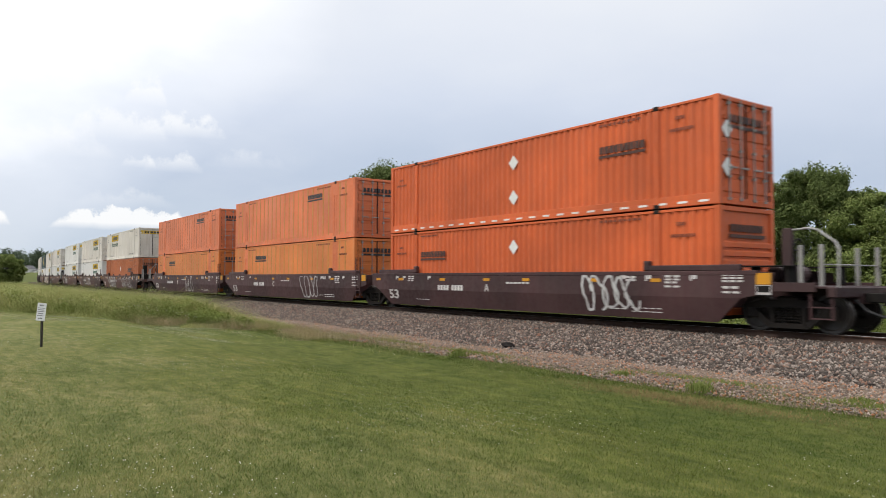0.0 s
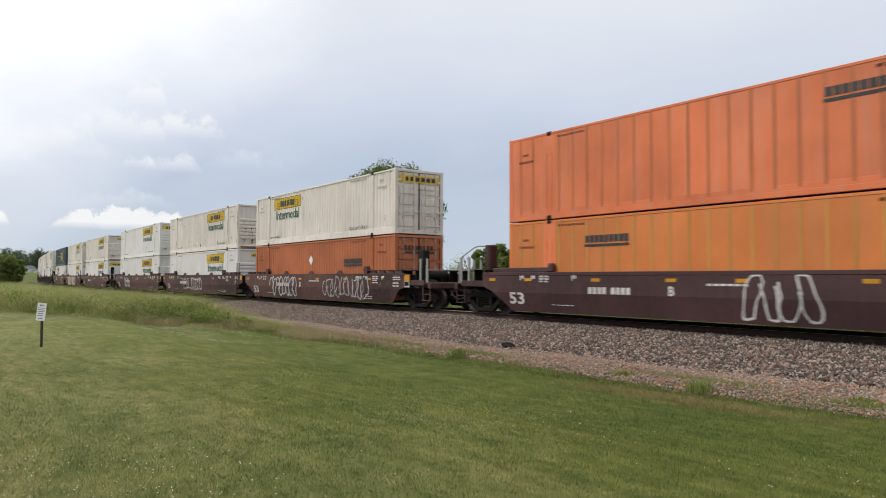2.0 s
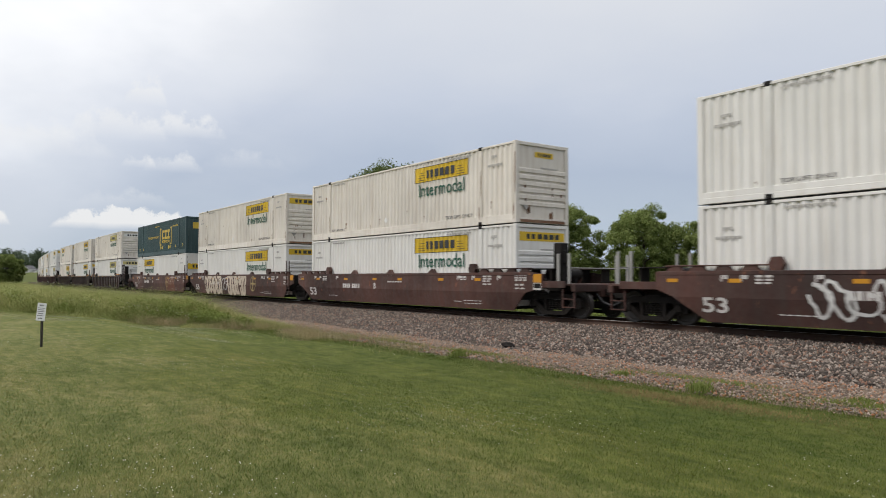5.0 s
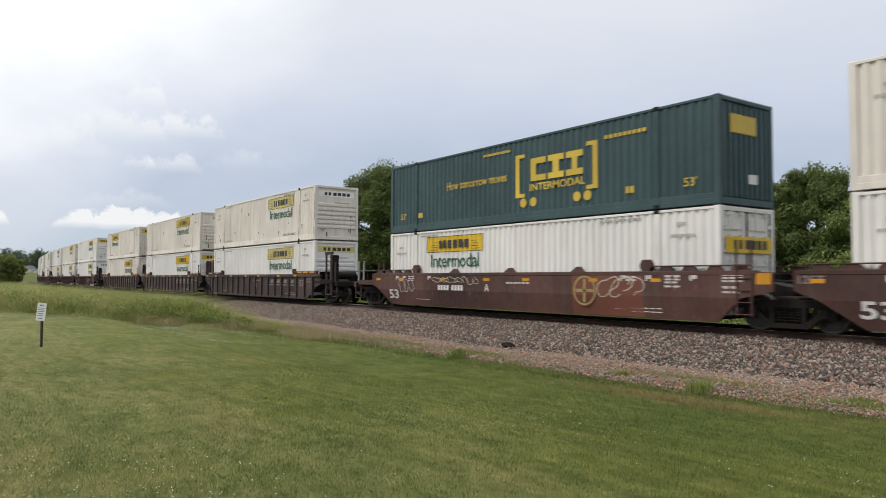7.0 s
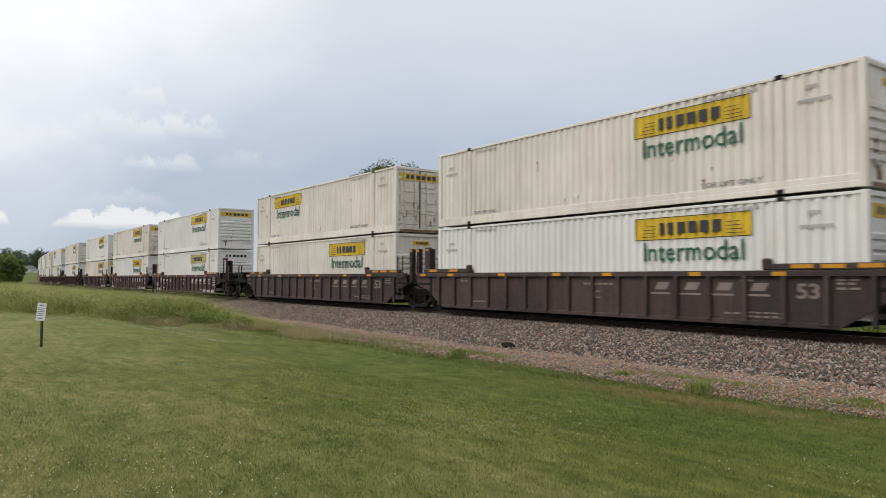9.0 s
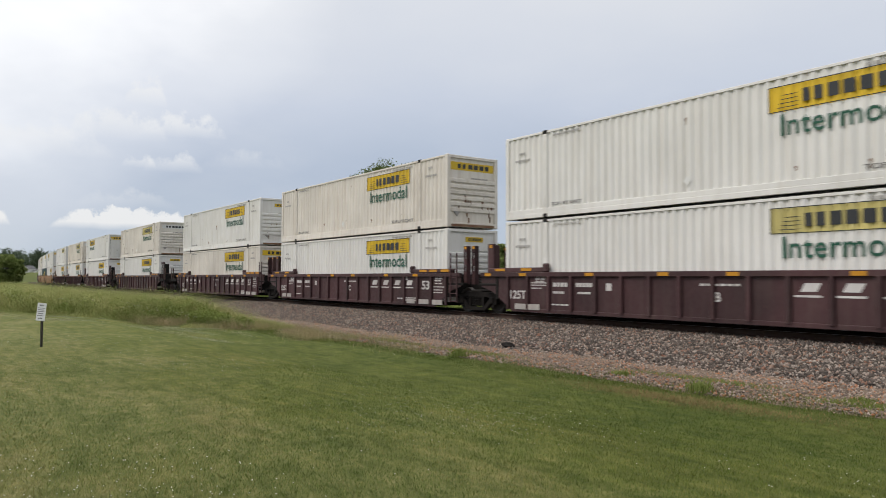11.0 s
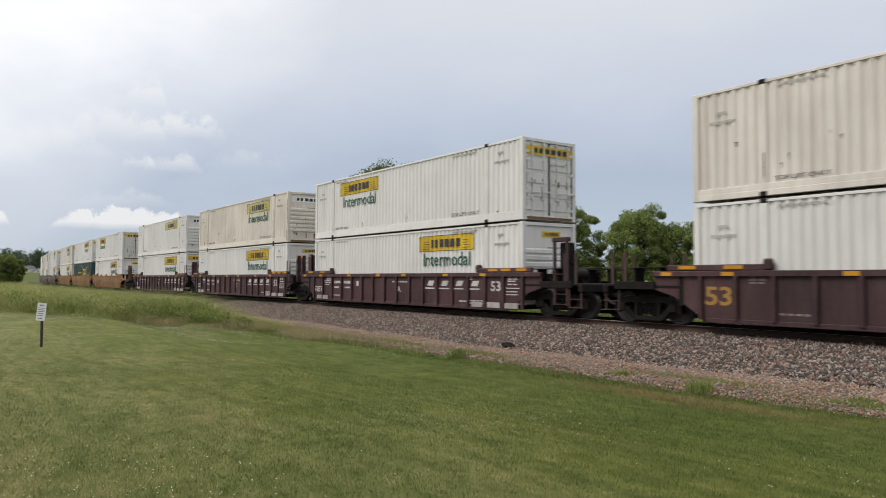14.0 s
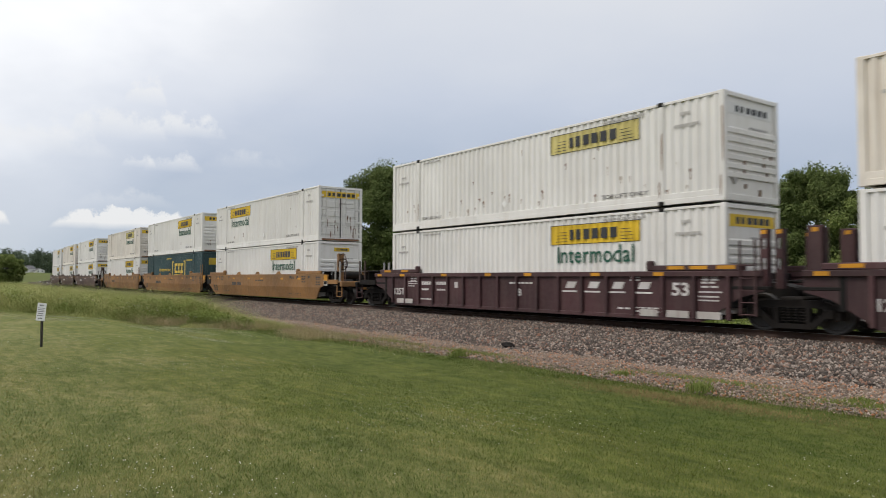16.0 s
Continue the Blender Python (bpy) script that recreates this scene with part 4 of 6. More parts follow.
def diamond(bm, r):
    prism(bm, [(-r, 0), (0, -r * 1.1), (r, 0), (0, r * 1.1)], -0.004, 0.0)


def banner(bm, x0, x1, z0, z1):
    wave_sheet(bm, x0, x1, z0, z1, -HY + 0.012, 1.0, 0.004)


def banner_frame(bm, x0, x1, z0, z1):
    y = -HY + 0.005
    t = 0.020
    for a, b, c, d in ((x0, x1, z0, z0 + t), (x0, x1, z1 - t, z1), (x0, x0 + t, z0, z1), (x1 - t, x1, z0, z1)):
        box(bm, a, b, y - 0.003, y, c, d)


BLOCKS = ((0.00, 0.085), (0.135, 0.105), (0.30, 0.13), (0.475, 0.135), (0.66, 0.14), (0.85, 0.14))


def stripes(bm, x, z, w, h, y):
    """Speed lines either side of the word mark."""
    for i in range(4):
        zz = z - 0.06 + i * (h + 0.12) / 4.5
        k = 0.045 * i
        box(bm, x - 0.62 + k, x - 0.12, y - 0.004, y, zz, zz + 0.018)
        box(bm, x + w + 0.12, x + w + 0.62 - k, y - 0.004, y, zz, zz + 0.018)


def small_marks(bm, both=True):
    y = -HY + 0.008
    bars(bm, 4.0, CH - 0.24, 1.6, 0.072, 9, y, 0.3)
    bars(bm, -5.7, CH - 0.24, 1.2, 0.064, 8, y, 0.3)
    bars(bm, -7.35, 2.22, 0.30, 0.080, 3, y, 0.3)
    bars(bm, -7.55, 1.98, 0.75, 0.080, 6, y, 0.3)
    bars(bm, 6.75, 2.42, 0.30, 0.096, 3, y, 0.3)
    bars(bm, 6.55, 2.10, 0.80, 0.088, 7, y, 0.3)


def end_banner(bm, y0, y1, z0, z1, x=HX - 0.058):
    box(bm, x, x + 0.008, y0, y1, z0, z1)


def end_blocks(bm, y0, y1, z0, z1, x=HX - 0.058):
    w = y1 - y0
    for a, b in ((0.16, 0.07), (0.27, 0.07), (0.40, 0.10), (0.53, 0.10), (0.66, 0.10), (0.79, 0.09)):
        box(bm, x + 0.002, x + 0.012, y0 + a * w, y0 + (a + b) * w, z0 + (z1 - z0) * 0.22, z0 + (z1 - z0) * 0.78)


def patches(bm, seed, n):
    """Rust spots with thin runs below them, on the corrugated side."""
    r = random.Random(seed)
    for _ in range(n * 2):
        x, z = r.uniform(-7.2, 7.2), r.choice((r.uniform(0.34, 0.9), r.uniform(0.4, 2.4)))
        w, h = r.uniform(0.02, 0.06), r.uniform(0.03, 0.12)
        for a, b, c, d, lift in ((0, w, 0, h, 0.003), (w * 0.2, w * 0.75, -h * r.uniform(0.6, 2.2), 0.0, 0.0028), (-w * 0.4, 0.0, h * 0.3, h * 0.8, 0.0029)):
            wave_sheet(bm, x + a, x + b, max(0.32, z + c), z + d + 0.001, -HY + 0.012, 1.0, lift)


def end_streaks(bm, seed, n):
    """Soot and rust run down the end wall in thin tapering streaks."""
    r = random.Random(seed)
    for i in range(n * 2):
        y = r.choice((-0.72, -0.25, 0.5, 0.85)) + r.uniform(-0.14, 0.14)
        z = r.uniform(0.35, 1.5)
        w, h = r.uniform(0.006, 0.03), r.uniform(0.10, 0.45)
        prism_yz(bm, HX - 0.008 + 0.0004 * i, [(y - w * 0.2, z - h), (y + w * 0.3, z - h * 0.9), (y + w, z - h * 0.3), (y + w * 0.7, z), (y - w * 0.6, z), (y - w, z - h * 0.4)])


def prism_yz(bm, x, outline):
    a = [bm.verts.new((x, y, z)) for y, z in outline]
    b = [bm.verts.new((x - 0.05, y, z)) for y, z in outline]
    bm.faces.new(a)
    for i in range(len(a)):
        j = (i + 1) % len(a)
        bm.faces.new((a[i], b[i], b[j], a[j]))


M["stain"] = paint("rusty_soot_stain", (0.20, 0.105, 0.055), (0.34, 0.22, 0.13), 0.6, (0.16, 0.06, 0.03), 0.52)


def container(label, paint_key, end="front", style="wave", mark=None, mark_at=None, faded=False, text=True, end_mark=None, scuffs=0, streaks=0, seed=0):
    """A fifty-three-foot container with its parts; origin at the middle of its underside."""
    c = tagged(new("shipping_container"), label, "shipping container", "containers on the train")
    p = M[paint_key]
    for sign in (1, -1):
        if style == "wave":
            part("side_panel", mesh(("side_panel", sign), lambda bm: side_panel(bm, sign), p), c)
        else:
            part("side_panel", mesh(("plate_panel", sign), lambda bm: plate_panel(bm, sign), p), c)
    if style != "wave":
        for x in SEAMS:
            part("seam_strip", mesh("seam_strip", lambda bm: box(bm, -0.042, 0.042, -0.008, 0.0, 0.22, CH - 0.08), M["orange_seam" if style == "seamed" else "orange_dull"]), c, Matrix.Translation((x, -HY + 0.012, 0)))
            part("seam_strip", mesh("seam_strip", lambda bm: box(bm, -0.042, 0.042, -0.008, 0.0, 0.22, CH - 0.08), M["orange_seam" if style == "seamed" else "orange_dull"]), c, Matrix.Translation((x, HY - 0.004, 0)))
    part("bottom_rail", mesh("bottom_rail", bottom_rail, p), c)
    part("top_rail", mesh("top_rail", top_rail, p), c)
    part("roof", mesh("roof_sheet", roof_sheet, p), c)
    for x in (-HX + 0.09, HX - 0.09):
        for y in (-HY + 0.085, HY - 0.085):
            part("corner_post", mesh("corner_post", corner_post, p), c, Matrix.Translation((x, y, 0)))
    for x in (-POST_X, POST_X):
        name, fn, q = ("mid_post", mid_post, p) if style == "wave" else ("wide_post", wide_post, M["orange_pale"])
        part("lifting_post", mesh(name, fn, q), c, Matrix.Translation((x, -HY + 0.035, 0)))
        part("lifting_post", mesh("mid_post", mid_post, p), c, Matrix.Translation((x, HY - 0.035, 0)) @ pose(0, 0, 0, 0, 0, 180))
        for z in (0.06, CH - 0.055):
            part("corner_casting", mesh("casting", casting, M["black"]), c, Matrix.Translation((x, -HY + 0.085, z)))
    turn = pose(0, 0, 0, 0, 0, 180)
    for m in (None, turn):
        part("end_sill", mesh("end_sill", lambda bm: box(bm, HX - 0.16, HX, -HY + 0.15, HY - 0.15, 0.02, 0.19, 0.01), p), c, m)
        part("end_header", mesh("end_header", lambda bm: box(bm, HX - 0.16, HX, -HY + 0.15, HY - 0.15, CH - 0.13, CH - 0.01, 0.01), p), c, m)
    for this_end, m in ((end, None), ("front" if end == "door" else "door", turn)):
        if this_end == "front":
            wall = part("front_wall", mesh("end_ribs", end_ribs, p), c, m)
            for i in range(6):
                part("rib", mesh("front_rib", lambda bm: prism_y(bm, HX - 0.06, -HY + 0.17, HY - 0.17, 0.0), p), wall, Matrix.Translation((0, 0, 0.62 + i * 0.235)))
        elif this_end == "plain":
            wall = part("end_wall", mesh("end_ribs", end_ribs, p), c, m)
            for i in range(9):
                part("rib", mesh("upright_rib", lambda bm: prism(bm, [(HX - 0.061, 0.2), (HX - 0.022, 0.24), (HX - 0.022, CH - 0.2), (HX - 0.061, CH - 0.15)], -0.065, 0.065), p), wall, Matrix.Translation((0, -1.0 + i * 0.25, 0)))
        else:
            m = m or Matrix.Identity(4)
            for y in (-0.585, 0.585):
                leaf = part("door", mesh("door_leaf", door_leaf, p), c, m @ Matrix.Translation((HX - 0.05, y, 0)))
                for dy in (-0.27, 0.27):
                    part("lock_rod", mesh("lock_rod", lock_rod, p if paint_key in ("white", "cream", "beige") else M["galv"]), leaf, Matrix.Translation((0, dy, 0)))
                for z in (0.4, 1.0, 1.7, 2.4):
                    part("hinge", mesh("hinge", hinge, p), leaf, Matrix.Translation((0, math.copysign(0.50, y), z)))
            part("door_gasket", mesh("gasket", gasket, M["rubber"]), c, m)
    if mark == "road":          # yellow panel with a word mark, green lettering below
        x0 = mark_at
        x1 = x0 + 3.63
        z0, z1 = 2.0, 2.63
        part("banner", mesh(("banner", x0), lambda bm: banner(bm, x0, x1, z0, z1), M["yellow_faded" if faded else "yellow"]), c, None, "yellow panel with a dark word mark")
        part("banner_frame", mesh(("banner_frame", x0), lambda bm: banner_frame(bm, x0, x1, z0, z1), M["ink"]), c)
        bx, bz, bw, bh = x0 + 0.85, z0 + 0.15, 1.95, 0.32
        for a, b in BLOCKS:
            part("word_block", mesh(("word_block", b), lambda bm: box(bm, 0, b * bw, -0.004, 0, 0, bh), M["ink"]), c, Matrix.Translation((bx + a * bw, -HY + 0.007, bz)))
        part("stripe_mark", mesh(("stripes", x0), lambda bm: stripes(bm, bx, bz, bw, bh, -HY + 0.007), M["ink"]), c)
        if text:
            part("lettering", words("Intermodal", 0.74, M["leaf_ink"], 0.007, 3.10), c, Matrix.Translation((x0 + 0.30, -HY + 0.005, 1.42)) @ SIDE, "green word Intermodal")
        part("stencil_mark", mesh("small_marks", small_marks, M["grey_ink"]), c)
        for x, w in ((3.9, 1.75), (-5.8, 1.35)):
            part("stencil_mark", words("TOP LIFT ONLY", 0.17 if w > 1.5 else 0.14, M["mark_ink"], 0.003, w), c, Matrix.Translation((x, -HY + 0.006, 0.37)) @ SIDE)
        dx = -0.6 if mark_at > -1 else 0.6
        part("placard_holder", mesh(("diamond", 0.13), lambda bm: diamond(bm, 0.13), M["decal"]), c, Matrix.Translation((dx, -HY, 0.62)))
    if end_mark:
        colour, y0, y1, z0, z1 = end_mark
        ex = HX - 0.058 if end == "front" else HX + 0.034 if z1 < 2.2 else HX - 0.020
        part("end_banner", mesh(("end_banner", end) + end_mark, lambda bm: end_banner(bm, y0, y1, z0, z1, ex), M[colour]), c)
        part("end_word_mark", mesh(("end_blocks", end) + end_mark, lambda bm: end_blocks(bm, y0, y1, z0, z1, ex), M["ink"]), c)
        part("end_lettering", mesh("end_small", lambda bm: [box(bm, HX - 0.02, HX - 0.010, -0.1 + i * 0.11, -0.03 + i * 0.11, 1.97, 2.03) for i in range(8)], M["grey_ink"]), c)
    if end == "front":
        part("end_placard", mesh(("end_placard",), lambda bm: prism_yz(bm, HX - 0.009, [(-0.95, 0.62), (-0.80, 0.45), (-0.65, 0.62), (-0.80, 0.79)]), M["grey_ink"] if paint_key != "orange" else M["decal"]), c)
    if scuffs:
        part("rust_patch", mesh(("patches", seed), lambda bm: patches(bm, seed, scuffs), M["stain"]), c)
    if scuffs > 4:
        for x, z, h in ((POST_X + 0.04, 0.95, 1.1), (POST_X - 0.05, 0.2, 0.5), (-POST_X + 0.03, 0.4, 0.7), (HX - 0.05, 1.0, 1.5), (HX - 0.12, 0.1, 0.6)):
            part("rust_run", mesh(("rust_run", h), lambda bm: prism(bm, [(-0.008, -h / 2), (0.012, -h / 2 + 0.1), (0.022, h * 0.2), (0.012, h / 2), (-0.018, h / 2 - 0.06), (-0.02, 0.0)], -0.004, 0.0), M["stain"]), c, Matrix.Translation((x, -HY - 0.006, z + h / 2)))
    if streaks > 3:
        part("rusty_sill", mesh("rusty_sill", lambda bm: box(bm, HX - 0.02, HX + 0.003, -HY + 0.2, HY - 0.2, 0.03, 0.13), M["stain"]), c)
    if streaks:
        part("end_stain", mesh(("end_streaks", seed), lambda bm: end_streaks(bm, seed, streaks), M["stain"]), c)
    return c


def orange_marks(c, x, z, ink="rust_ink", w=1.72):
    def mark(bm):
        y = -HY + 0.006
        bars(bm, x, z + 0.13, w, 0.22, 9, y, 0.14)
        box(bm, x - 0.04, x + w, y - 0.004, y, z, z + 0.08)
    part("word_mark", mesh(("omark", x, z), mark, M[ink]), c, None, "dark word mark over a bar")
    part("stencil_mark", mesh("small_marks", small_marks, M["rust_ink"]), c)


def orange_end_mark(c, ink="ink"):
    def mark(bm):
        for i in range(8):
            box(bm, HX - 0.03, HX - 0.004, -0.80 + i * 0.2, -0.66 + i * 0.2, 2.22, 2.42)
        box(bm, HX - 0.03, HX - 0.004, -0.85, 0.85, 2.06, 2.15)
    part("end_word_mark", mesh("omark_end", mark, M[ink]), c)


def diamonds(c, side, ends):
    for x, z in side:
        part("white_diamond", mesh(("diamond", 0.24), lambda bm: diamond(bm, 0.24), M["decal"]), c, Matrix.Translation((x, -HY + 0.006, z)))
    for y, z in ends:
        part("white_diamond", mesh(("diamond", 0.24), lambda bm: diamond(bm, 0.24), M["decal"]), c, Matrix.Translation((HX + 0.012, y, z)) @ pose(0, 0, 0, 0, 0, 90))


def dash_strip(c):
    def dashes(bm):
        for i in range(24):
            x = -HX + 0.35 + i * 0.66
            box(bm, x, x + 0.30, -HY - 0.004, -HY, 0.09, 0.15)
    part("reflective_strip", mesh("dashes", dashes, M["decal"]), c)


def rail_logo(c):
    """Yellow brackets round a block mark, with dots below."""
    y = -HY + 0.006

    def bracket(bm, s, x):
        box(bm, x - 0.10, x + 0.10, y - 0.005, y, 0.83, 2.32)
        for z in (0.83, 2.19):
            a, b = sorted((x, x + s * 0.36))
            box(bm, a, b, y - 0.0055, y, z, z + 0.13)

    def dot(bm):
        bmesh.ops.create_cone(bm, cap_ends=True, segments=14, radius1=0.16, radius2=0.16, depth=0.006, matrix=Matrix.Rotation(radians(90), 4, "X"))

    def block(bm, i):
        x = 0.93 + i * 0.83
        box(bm, x, x + 0.72, y - 0.005, y, 1.92, 2.12)
        box(bm, x, x + 0.72, y - 0.005, y, 1.34, 1.54)
        box(bm, x + (0.0, 0.22, 0.25)[i], x + (0.26, 0.50, 0.48)[i], y - 0.006, y, 1.53, 1.93)

    for s, x in ((1, 0.26), (-1, 3.82)):
        part("bracket", mesh(("bracket", s), lambda bm: bracket(bm, s, x), M["gold"]), c, None, "yellow painted bracket")
    for x in (0.55, 1.05, 3.05, 3.5):
        part("dot", mesh("logo_dot", dot, M["gold"]), c, Matrix.Translation((x, y - 0.003, 0.64)))
    for i in range(3):
        part("block_mark", mesh(("block", i), lambda bm: block(bm, i), M["gold"]), c)
    for x, z, w, h, n, gap in ((4.2, 2.28, 1.6, 0.112, 9, 0.3), (-1.6, 2.50, 1.5, 0.088, 10, 0.3), (5.0, 0.55, 0.34, 0.20, 2, 0.25), (-5.9, 0.55, 0.34, 0.20, 2, 0.25)):
        part("stencil", mesh(("stencil", x, z), lambda bm: bars(bm, x, z, w, h, n, y, gap), M["gold"]), c)

    def back(bm):
        box(bm, HX - 0.02, HX - 0.004, -0.75, 0.45, 1.95, 2.45)

    part("lettering", words("How tomorrow moves", 0.44, M["gold"], 0.003, 3.58), c, Matrix.Translation((-3.9, y, 1.50)) @ SIDE, "yellow words How tomorrow moves")
    part("lettering", words("53'", 0.34, M["gold"], 0.003, 0.40), c, Matrix.Translation((-7.25, y, 0.55)) @ SIDE, "yellow number 53")
    part("lettering", words("53'", 0.34, M["gold"], 0.003, 0.40), c, Matrix.Translation((7.0, y, 0.55)) @ SIDE, "yellow number 53")
    part("lettering", words("INTERMODAL", 0.34, M["gold"], 0.006, 2.52), c, Matrix.Translation((0.88, y, 1.02)) @ SIDE, "yellow word INTERMODAL")
    part("end_logo", mesh("rail_logo_end", back, M["gold"]), c)


# ---- well cars ----
UNIT = 19.45                  # between middles of neighbouring units
HALF = UNIT / 2
WY = 1.50                     # half width over the sides
TOP = 1.48
SILL = 0.17


def smooth_side(bm, sign):
    """A side sheet with a crease: upright above, leaning in below, cut away over the trucks."""
    up = [(-8.75, 0.80), (-7.75, 0.80), (7.75, 0.80), (8.75, 0.80), (9.6, 0.98), (9.6, TOP - 0.04), (9.0, TOP), (-9.3, TOP), (-9.3, 1.0)]
    lo = [(-7.75, SILL), (8.05, SILL), (8.75, 0.80), (-8.75, 0.80)]
    for outline, lean in ((up, 0.0), (lo, 0.10)):
        t = 0.05
        for y, k in ((sign * -WY, 1), (sign * (-WY + t), -1)):
            vs = [bm.verts.new((x, y + sign * lean * max(0, (0.80 - z) / 0.63), z)) for x, z in outline]
            bm.faces.new(vs if k * sign > 0 else vs[::-1])
    box(bm, -7.35, 7.35, min(sign * -(WY - 0.11), sign * -(WY - 0.45)), max(sign * -(WY - 0.11), sign * -(WY - 0.45)), SILL, SILL + 0.05)
    a, b = sorted((sign * -WY - sign * 0.012, sign * -(WY - 0.12)))
    box(bm, -9.2, 9.2, a, b, TOP - 0.10, TOP + 0.012, 0.01)


def ribbed_side(bm, sign):
    ys = lambda p, q: sorted((sign * -p, sign * -q))
    a, b = ys(WY - 0.07, WY - 0.10)
    prism(bm, [(-9.2, 0.98), (-8.55, 0.80), (-7.55, SILL), (7.55, SILL), (8.55, 0.80), (9.2, 0.98), (9.2, TOP), (-9.2, TOP)], a, b)
    a, b = ys(WY + 0.01, WY - 0.14)
    box(bm, -9.2, 9.2, a, b, TOP - 0.14, TOP + 0.01, 0.012)
    a, b = ys(WY - 0.03, WY - 0.12)
    box(bm, -7.5, 7.5, a, b, SILL - 0.02, SILL + 0.10, 0.01)


def side_rib(bm):
    box(bm, -0.055, 0.055, -WY - 0.02, -WY + 0.08, SILL + 0.06, TOP - 0.12, 0.012)


def bulkhead(bm):
    box(bm, 8.25, 8.40, -WY + 0.05, WY - 0.05, 0.55, TOP - 0.04, 0.015)
    prism(bm, [(8.3, 0.55), (8.3, 1.30), (9.5, 1.06), (9.5, 0.86)], -0.35, 0.35)
    box(bm, 8.35, 9.35, -WY + 0.06, -WY + 0.30, 1.02, 1.10, 0.01)
    box(bm, 8.35, 9.35, WY - 0.30, WY - 0.06, 1.02, 1.10, 0.01)


def guide(bm):
    """A raised guide on the side's top near an end of the well."""
    box(bm, 5.95, 8.75, -WY + 0.01, -WY + 0.14, TOP + 0.012, TOP + 0.17, 0.02)
    box(bm, 5.75, 5.97, -WY + 0.0, -WY + 0.18, TOP + 0.012, TOP + 0.30, 0.04)


def slotted_guide(bm):
    """A thin plate on short blocks, with an angular hump at the well's end."""
    box(bm, 6.0, 9.0, -WY + 0.01, -WY + 0.16, TOP + 0.13, TOP + 0.165, 0.008)
    for x in (6.5, 7.25, 8.0, 8.7):
        prism(bm, [(x - 0.26, TOP + 0.01), (x + 0.26, TOP + 0.01), (x + 0.16, TOP + 0.132), (x - 0.16, TOP + 0.132)], -WY + 0.03, -WY + 0.13)
    prism(bm, [(5.70, TOP + 0.01), (5.98, TOP + 0.01), (6.04, TOP + 0.17), (5.95, TOP + 0.34), (5.73, TOP + 0.34), (5.64, TOP + 0.17)], -WY + 0.005, -WY + 0.17)


def cover_plate(bm):
    """A thin plate carried from the well's end out over the platform."""
    y0, y1 = -WY + 0.03, -WY + 0.55
    box(bm, 8.78, 10.1, y0, y1, TOP + 0.10, TOP + 0.13, 0.006)
    for x in (9.0, 9.9):
        box(bm, x - 0.03, x + 0.03, y0 + 0.06, y1 - 0.06, 1.10, TOP + 0.11)


def end_frame(bm):
    """An upright ladder frame at the corner of the platform."""
    y = -WY + 0.04
    for x in (9.80, 10.36):
        box(bm, x - 0.05, x + 0.05, y, y + 0.07, 0.42, 2.46, 0.01)
    box(bm, 9.72, 10.44, y - 0.02, y + 0.12, 2.46, 2.60, 0.015)
    for z in (0.46, 0.78, 1.10, 1.42):
        rod(bm, (9.80, y + 0.02, z), (10.36, y + 0.02, z), 0.017, 6)


def brake_box(bm):
    box(bm, 9.88, 10.26, -1.28, -0.95, 1.12, 2.44, 0.03)
    box(bm, 10.26, 10.32, -1.22, -1.0, 1.75, 2.2, 0.02)


def hump(bm):
    prism(bm, [(-0.28, 0), (0.28, 0), (0.12, 0.16), (-0.02, 0.16)], -WY + 0.03, -WY + 0.13)


def truck_frame(bm):
    """A cast side frame: top chord, slanting legs, spring seat, columns and journal boxes."""
    y0, y1 = -0.10, 0.06
    prism(bm, [(-1.16, 0.50), (-0.62, 0.60), (0.62, 0.60), (1.16, 0.50), (1.14, 0.64), (0.66, 0.78), (-0.66, 0.78), (-1.14, 0.64)], y0, y1)
    prism(bm, [(-0.50, 0.10), (0.50, 0.10), (0.42, 0.22), (-0.42, 0.22)], y0 - 0.03, y1 + 0.03)
    for s in (-1, 1):
        prism(bm, [(s * 0.50, 0.10), (s * 0.98, 0.50), (s * 0.82, 0.56), (s * 0.40, 0.21)], y0, y1)
        prism(bm, [(s * 0.34, 0.22), (s * 0.43, 0.22), (s * 0.45, 0.61), (s * 0.34, 0.61)], y0, y1)
        box(bm, s * 0.89 - 0.12, s * 0.89 + 0.12, y0 - 0.05, y0 + 0.05, 0.34, 0.58, 0.03)
        prism(bm, [(s * 1.02, 0.30), (s * 1.16, 0.34), (s * 1.16, 0.56), (s * 1.02, 0.56)], y0, y1)


def springs(bm):
    for x in (-0.24, -0.08, 0.08, 0.24):
        for i in range(5):
            z = 0.26 + i * 0.068
            bmesh.ops.create_cone(bm, cap_ends=True, segments=10, radius1=0.072, radius2=0.072, depth=0.032, matrix=Matrix.Translation((x, -0.02, z + 0.02)))
        rod(bm, (x, -0.02, 0.25), (x, -0.02, 0.60), 0.045, 8)


def bolster(bm):
    box(bm, -0.30, 0.30, -1.10, 1.10, 0.60, 0.86, 0.04)
    for s in (-1, 1):
        box(bm, s * 0.42 - 0.05, s * 0.42 + 0.05, -0.95, 0.95, 0.28, 0.40, 0.02)


